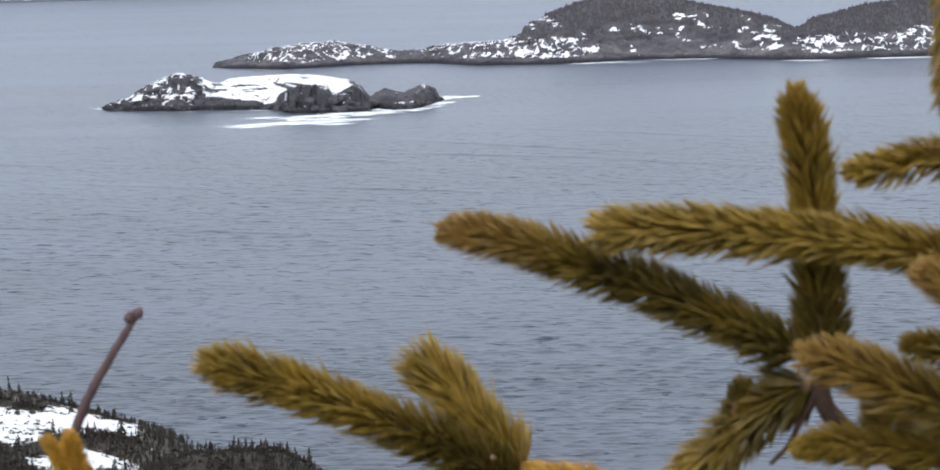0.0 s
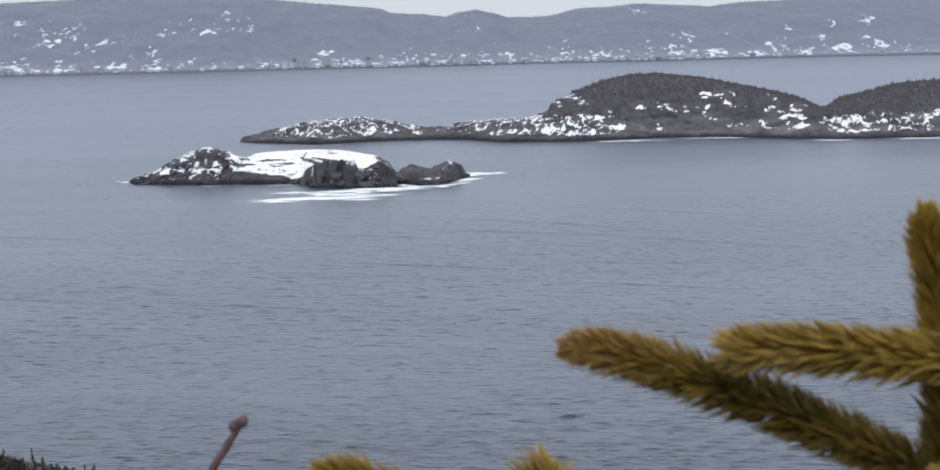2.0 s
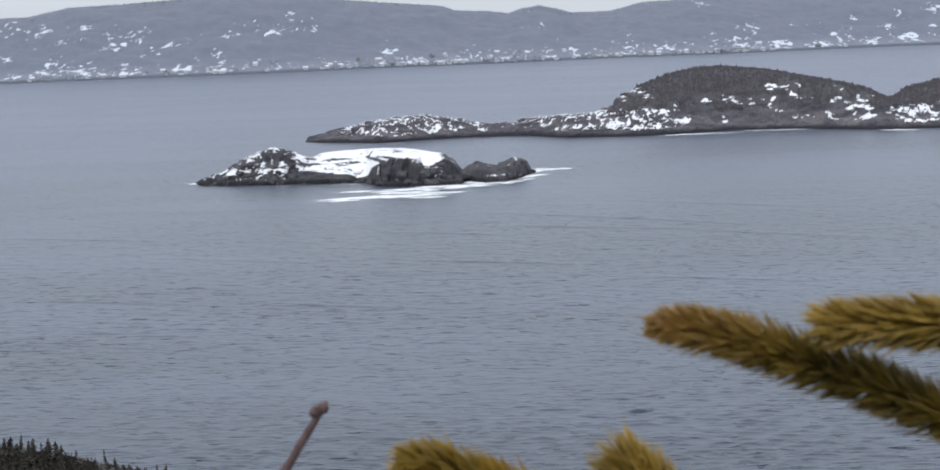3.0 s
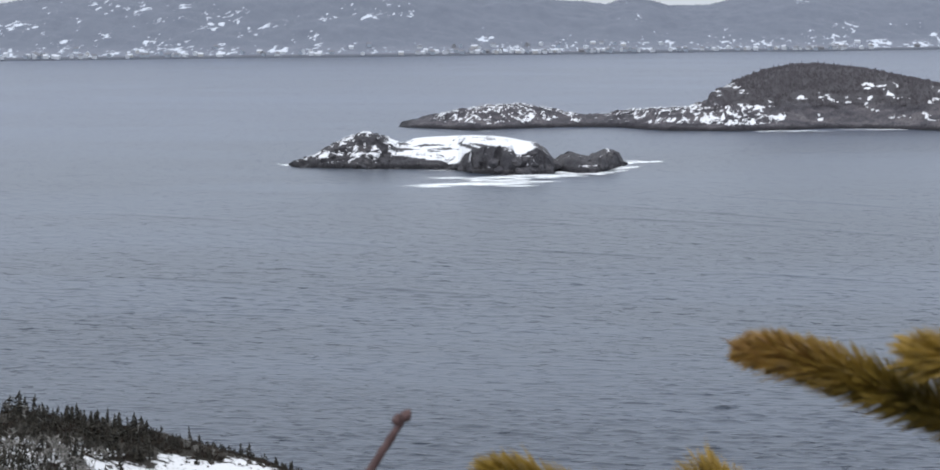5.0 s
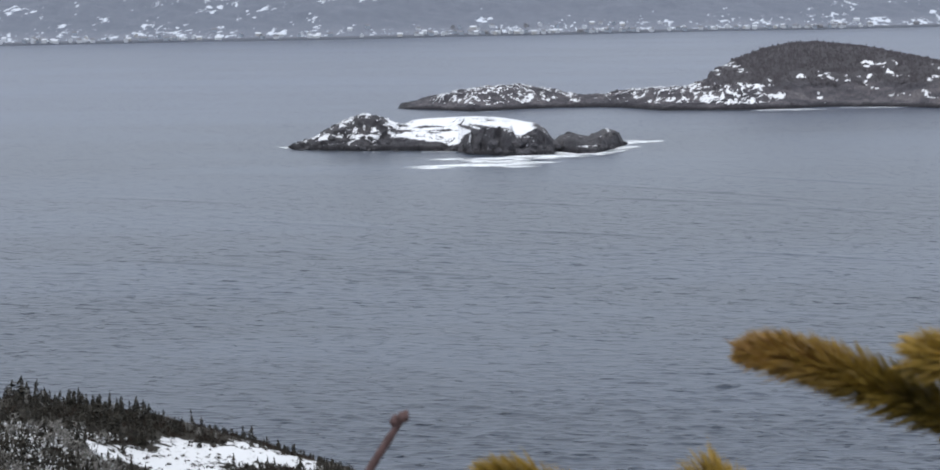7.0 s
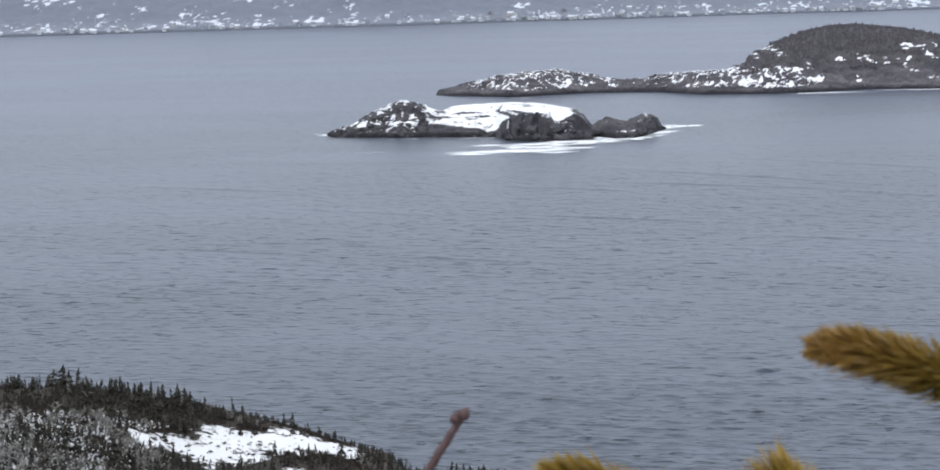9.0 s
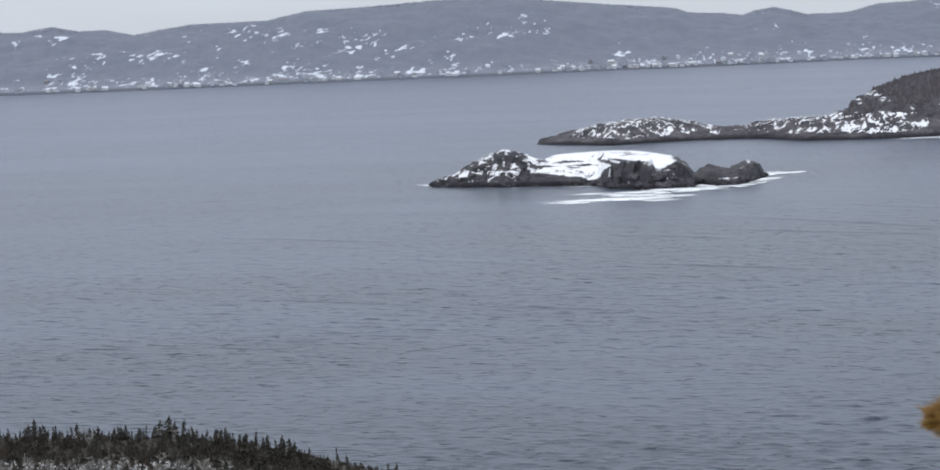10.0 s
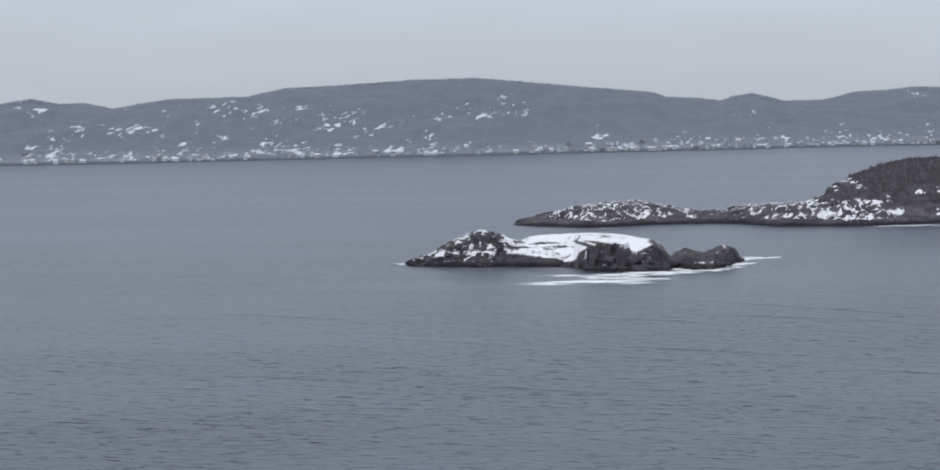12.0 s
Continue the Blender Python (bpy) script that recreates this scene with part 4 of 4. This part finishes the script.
    tagged(scattered("headland_forest", [spruce_crown(60 + n, 8, 6, w) for n, w in enumerate((0.15, 0.21, 0.12, 0.26, 0.17, 0.14))], forest, M_SPRUCE), "dense stunted spruce forest on the headland", "forest", kind="stuff")
    tagged(scattered("bare_thicket", [bare_bush(80 + n, 3, 0.3) for n in range(4)], grey, M_GREY), "leafless grey thicket among the spruces", "thicket", kind="stuff")
    tagged(scattered("snow_clots", [snow_clot(70 + n) for n in range(3)], clots, M_SNOW), "clots of snow caught on the thicket", "snow", kind="stuff")
    tagged(scattered("scrub", [scrub_clump(90 + n) for n in range(4)], scrub, M_SCRUB), "low brown winter scrub between the trees", "scrub", kind="stuff")


build_headland_woods()


# ---------------------------------------------------------------- spruce beside the camera
def spline(points, n):
    """n + 1 points on a smooth curve through the given ones."""
    p = [Vector(q) for q in points]
    p = [p[0] * 2 - p[1]] + p + [p[-1] * 2 - p[-2]]
    out = []
    for k in range(n + 1):
        t = k / n * (len(p) - 3)
        i = min(int(t), len(p) - 4)
        u = t - i
        a, b, c, d = p[i:i + 4]
        out.append(0.5 * ((2 * b) + (c - a) * u + (2 * a - 5 * b + 4 * c - d) * u * u + (3 * b - a - 3 * c + d) * u ** 3))
    return out


def even(points, n):
    """The same curve with n + 1 points at even distances."""
    at = np.cumsum([0.0] + [(b - a).length for a, b in zip(points, points[1:])])
    xyz = np.array([tuple(p) for p in points])
    return [Vector([float(np.interp(d, at, xyz[:, k])) for k in range(3)]) for d in np.linspace(0, at[-1], n + 1)]


def rod(points, r0, r1, sides=7, bumps=0.0, seed=0):
    """A tapering round rod along a curve, with closed ends."""
    v, f = [], []
    r = random.Random(seed)
    for k, p in enumerate(points):
        d = (points[min(k + 1, len(points) - 1)] - points[max(k - 1, 0)]).normalized()
        side = d.cross(Vector((0.3, 0.2, 1))).normalized()
        other = d.cross(side)
        rad = r0 + (r1 - r0) * k / (len(points) - 1)
        for j in range(sides):
            a = 2 * math.pi * j / sides
            v.append(tuple(p + (side * math.cos(a) + other * math.sin(a)) * rad * (1 + r.uniform(-bumps, bumps))))
    for k in range(len(points) - 1):
        o = k * sides
        f += [(o + j, o + (j + 1) % sides, o + sides + (j + 1) % sides, o + sides + j) for j in range(sides)]
    f += [tuple(range(sides))[::-1], tuple(range(len(v) - sides, len(v)))]
    return v, f


def needles(points, reach, per_metre, seed, young, blush, slim, parted):
    """Needles set all round a shoot, leaning towards its tip (the first point), steeper on old wood; parted: how many are missing below."""
    r = random.Random(seed)
    v, f, tip, old, fresh = [], [], [], [], []
    length = sum((b - a).length for a, b in zip(points, points[1:]))
    count = int(length * per_metre)
    extra = 70
    for n in range(count + extra):
        # the end of the shoot carries a brush of needles
        t = (n + r.uniform(0.1, 0.9)) / count * (len(points) - 1) if n < count else r.uniform(0, 0.9 * reach / length) * (len(points) - 1)
        i = min(int(t), len(points) - 2)
        p = points[i].lerp(points[i + 1], t - i)
        fwd = (points[i] - points[i + 1]).normalized()
        side = fwd.cross(Vector((0.05, 0.1, 1))).normalized()
        rise = side.cross(fwd).normalized()
        if rise.z < 0:
            rise = -rise
        a = n * 2.39996 + r.uniform(-0.3, 0.3)
        radial = side * math.cos(a) + rise * math.sin(a)
        if radial.z < -0.35 and r.random() < parted:
            continue
        from_tip = t / (len(points) - 1) * length
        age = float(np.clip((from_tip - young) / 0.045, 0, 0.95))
        close = min(1.0, 0.30 + from_tip / (0.9 * reach))
        d = (radial * close + fwd * r.uniform(0.85, 1.2) * (1 - 0.35 * age) + Vector((0, 0, 0.04))).normalized()
        ln = reach * r.uniform(0.86, 1.1) * 1.40 * (slim + (1 - slim) * min(1.0, from_tip / 0.026)) * (1.3 if r.random() < 0.012 else 1)
        w = 0.00096 * r.uniform(0.7, 1.25)
        e1 = d.cross(Vector((r.uniform(-1, 1), r.uniform(-1, 1), r.uniform(-1, 1)))).normalized() * w
        e2 = d.cross(e1)
        root, bend = p + radial * 0.0012, (d + fwd * 0.35 + Vector((r.uniform(-0.1, 0.1), r.uniform(-0.1, 0.1), r.uniform(-0.1, 0.1)))).normalized()
        o = len(v)
        mid_ = root + d * ln * 0.6
        for q in (root, mid_):
            v += [tuple(q + e1), tuple(q - e1 * 0.5 + e2 * 0.87), tuple(q - e1 * 0.5 - e2 * 0.87)]
        v.append(tuple(mid_ + bend * ln * 0.4))
        # golden ends, paled further as painted highlights over darker roots
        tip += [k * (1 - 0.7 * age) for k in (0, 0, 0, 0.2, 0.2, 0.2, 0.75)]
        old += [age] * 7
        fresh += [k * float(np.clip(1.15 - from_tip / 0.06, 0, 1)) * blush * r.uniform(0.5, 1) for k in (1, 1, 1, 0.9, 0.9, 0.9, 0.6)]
        for j in range(3):
            k = (j + 1) % 3
            f += [(o + j, o + k, o + 3 + k, o + 3 + j), (o + 3 + j, o + 3 + k, o + 6)]
    return v, f, tip, old, fresh


def bud(p, d, size, parent, mat=None):
    """A small pointed scaly bud."""
    v, f = [], []
    side = d.cross(Vector((0.2, 0.3, 1))).normalized()
    other = d.cross(side)
    prof = ((-0.4, 0.55), (0.1, 0.95), (0.6, 0.85), (1.1, 0.5), (1.5, 0.08))
    for t, w in prof:
        for j in range(8):
            a = 2 * math.pi * j / 8 + t
            v.append(tuple(p + d * t * size + (side * math.cos(a) + other * math.sin(a)) * w * size))
    for k in range(len(prof) - 1):
        f += [(k * 8 + j, k * 8 + (j + 1) % 8, k * 8 + 8 + (j + 1) % 8, k * 8 + 8 + j) for j in range(8)]
    f.append(tuple(range(32, 40)))
    return under(joined("bud", v, f, mat or M_BUD, True), parent)


def shoot(base, points, reach, young=0.16, blush=0.12, slim=0.55, parted=0.15, dense=6900, mat=None, wood=(0.0016, 0.0042)):
    """One shoot of the sapling, tip first. reach: how far its needles stand out; young: how far down this year's yellow growth goes;
    blush: red-brown at the tip; slim: how narrow the tip is."""
    seed = int(abs(points[0][0] * 7919 + points[0][2] * 104729)) % 9973
    knots = [Vector(p) - base.location for p in points]
    if reach:
        knots[0] += (knots[1] - knots[0]).normalized() * 0.60 * reach
    line = even(spline(knots, 90), 36)
    branch = under(joined("branch", *rod(line, *wood, 7, 0.12, seed), M_STEM if reach else mat, True), base)
    if reach:
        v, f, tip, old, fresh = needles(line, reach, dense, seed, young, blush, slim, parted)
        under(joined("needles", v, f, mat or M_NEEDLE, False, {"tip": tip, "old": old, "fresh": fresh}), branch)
        bud(line[0], (line[0] - line[1]).normalized(), 0.0030, branch)
    return branch


def build_sapling():
    tx, ty = 0.58, 0.99
    base = new("spruce_sapling")
    base.location = (tx, ty, on_ground(tx, ty))
    trunk = [Vector((0.012 * math.sin(k * 1.3), 0.01 * math.cos(k * 1.7), -0.15 + 2.5 * k / 14)) for k in range(15)]
    under(joined("trunk", *rod(trunk, 0.040, 0.012, 12, 0.08, 1), M_TRUNK, True), base)
    # the long low shoot, yellow at its end and dark green behind
    shoot(base, ((0.151, 1.073, 89.824), (0.174, 1.067, 89.822), (0.202, 1.060, 89.815), (0.229, 1.052, 89.805), (0.257, 1.045, 89.795), (0.283, 1.035, 89.784), (0.308, 1.025, 89.773), (0.333, 1.015, 89.761)), 0.0146, 0.030, 1.0)
    # the shoot that crosses before it
    shoot(base, ((0.231, 1.023, 89.828), (0.247, 1.020, 89.828), (0.276, 1.012, 89.828), (0.308, 1.004, 89.826), (0.340, 0.996, 89.824), (0.369, 0.988, 89.821), (0.400, 0.980, 89.814), (0.454, 0.975, 89.795), (0.521, 0.965, 89.768)), 0.0156, 0.16, 0.10, 0.92, 0.25)
    # the upright leader
    shoot(base, ((0.333, 1.020, 89.902), (0.334, 1.020, 89.888), (0.338, 1.022, 89.874), (0.341, 1.022, 89.851), (0.344, 1.020, 89.820), (0.345, 1.017, 89.789), (0.346, 1.014, 89.753)), 0.0156, 0.075, 0.10, 0.50)
    # the brownish shoot that comes towards the lens
    shoot(base, ((0.324, 0.973, 89.769), (0.342, 0.967, 89.765), (0.364, 0.960, 89.757), (0.389, 0.954, 89.745), (0.426, 0.945, 89.728), (0.520, 0.950, 89.694)), 0.0170, 0.035, 0.8, 0.7, 0.3)
    # the low shoot that points down
    shoot(base, ((0.264, 1.050, 89.668), (0.285, 1.045, 89.692), (0.305, 1.035, 89.715), (0.322, 1.025, 89.733), (0.340, 1.016, 89.745)), 0.0168, 0.05, 0.05, 0.55, 0.15, 7400)
    # short side shoots with combed needles
    shoot(base, ((0.345, 0.974, 89.859), (0.359, 0.974, 89.860), (0.375, 0.974, 89.862), (0.395, 0.974, 89.865), (0.440, 0.974, 89.859), (0.540, 0.980, 89.820)), 0.0125, 0.10, 0.0, 0.6, 0.55, 5600)
    shoot(base, ((0.372, 0.954, 89.815), (0.386, 0.944, 89.809), (0.416, 0.934, 89.787), (0.470, 0.940, 89.740)), 0.0140, 0.10, 0.8, 0.5, 0.4, 6000)
    shoot(base, ((0.323, 0.994, 89.715), (0.343, 0.994, 89.718), (0.364, 0.990, 89.717), (0.387, 0.984, 89.715), (0.437, 0.974, 89.701), (0.520, 0.970, 89.660)), 0.0125, 0.10, 0.0, 0.5, 0.4, 6800)
    shoot(base, ((0.363, 1.000, 89.732), (0.381, 0.995, 89.728), (0.403, 0.985, 89.720), (0.443, 0.975, 89.703), (0.517, 0.970, 89.667)), 0.0140, 0.02, 0.5, 0.7, 0.3)
    shoot(base, ((0.398, 1.054, 89.757), (0.423, 1.050, 89.752), (0.464, 1.034, 89.739), (0.530, 1.020, 89.710)), 0.0125, 0.10, 0.0, 0.6, 0.45, 6200)
    # the forked pair on the lowest branch, and that branch
    shoot(base, ((0.020, 1.139, 89.745), (0.043, 1.140, 89.739), (0.070, 1.141, 89.729), (0.097, 1.143, 89.717), (0.127, 1.145, 89.704), (0.158, 1.148, 89.688), (0.189, 1.151, 89.670), (0.202, 1.153, 89.661)), 0.0172, 0.10, 0.0, 0.7)
    shoot(base, ((0.1505, 1.193, 89.731), (0.156, 1.190, 89.722), (0.167, 1.182, 89.712), (0.180, 1.172, 89.696), (0.195, 1.162, 89.680), (0.203, 1.154, 89.667)), 0.0208, 0.16, 0.0, 1.0)
    shoot(base, ((0.203, 1.154, 89.667), (0.247, 1.124, 89.664), (0.305, 1.074, 89.645), (0.391, 1.024, 89.615), (0.520, 1.000, 89.560)), 0.0125, 0.30, 0.0, 0.9, 0.3, mat=M_AMBER)
    # a yellowed shoot with a small side bud
    shoot(base, ((-0.047, 1.074, 89.725), (-0.045, 1.074, 89.710), (-0.041, 1.074, 89.687), (-0.030, 1.074, 89.640), (0.060, 1.060, 89.560), (0.250, 1.030, 89.480), (0.530, 1.000, 89.400)), 0.0090, 0.3, 0.0, 0.45, mat=M_AMBER)
    shoot(base, ((-0.060, 1.075, 89.721), (-0.052, 1.075, 89.708), (-0.042, 1.075, 89.687)), 0.0060, 0.3, 0.0, 0.6, mat=M_AMBER)
    # the edge of a shoot higher up, and the bare wood of the fork
    shoot(base, ((0.397, 0.954, 89.879), (0.396, 0.954, 89.928), (0.400, 0.954, 89.987), (0.460, 0.960, 90.040), (0.550, 0.980, 90.060)), 0.0140)
    shoot(base, ((0.308, 1.030, 89.748), (0.306, 1.031, 89.738), (0.302, 1.034, 89.722), (0.300, 1.036, 89.712)), 0.0090, -0.05, 0.0, 0.6, 0.2, 2600)
    fork = shoot(base, ((0.345, 1.014, 89.754), (0.344, 1.010, 89.742), (0.350, 1.005, 89.728), (0.372, 1.000, 89.712), (0.440, 0.990, 89.670), (0.530, 1.000, 89.620)), 0.0, mat=M_FORK, wood=(0.0050, 0.0066))
    shoot(base, ((0.318, 1.014, 89.704), (0.328, 1.014, 89.714), (0.334, 1.013, 89.727), (0.344, 1.012, 89.742)), 0.0, mat=M_FORK, wood=(0.0012, 0.0024))
    for x, y, z in ((0.185, 1.135, 89.683), (0.372, 0.975, 89.730), (0.330, 1.000, 89.755)):
        bud(Vector((x, y, z)) - base.location, Vector((-0.5, -0.3, 0.6)).normalized(), 0.0017, fork, M_SCALE)
    return tagged(base, "young spruce with yellow-green needles and brown bud tips", "tree")


build_sapling()


def build_bud_twig():
    x, y = -0.12, 1.264
    ground = on_ground(x, y)
    base = new("bare_shrub")
    base.location = (x, y, ground)
    shift = Vector((x, y, ground))
    line = spline([Vector(p) - shift for p in ((-0.023, 1.264, 89.751), (-0.031, 1.264, 89.739), (-0.050, 1.264, 89.709), (-0.063, 1.264, 89.682), (-0.073, 1.264, 89.650), (-0.083, 1.264, 89.600), (-0.092, 1.264, 89.530), (-0.100, 1.264, 89.420), (-0.107, 1.264, 89.250), (-0.113, 1.264, 89.0), (-0.12, 1.264, ground - 0.05))], 60)
    stem = under(joined("stem", *rod(line, 0.0020, 0.0064, 8, 0.12, 3), M_TWIG, True), base)
    d = (line[0] - line[1]).normalized()
    bud(line[0], d, 0.0043, stem, M_TWIG)
    bud(line[1] + Vector((-0.003, 0, -0.001)), (d + Vector((-0.5, 0, 0.1))).normalized(), 0.0040, stem, M_TWIG)
    return tagged(base, "bare red-brown shrub twig ending in swollen buds", "shrub")


build_bud_twig()
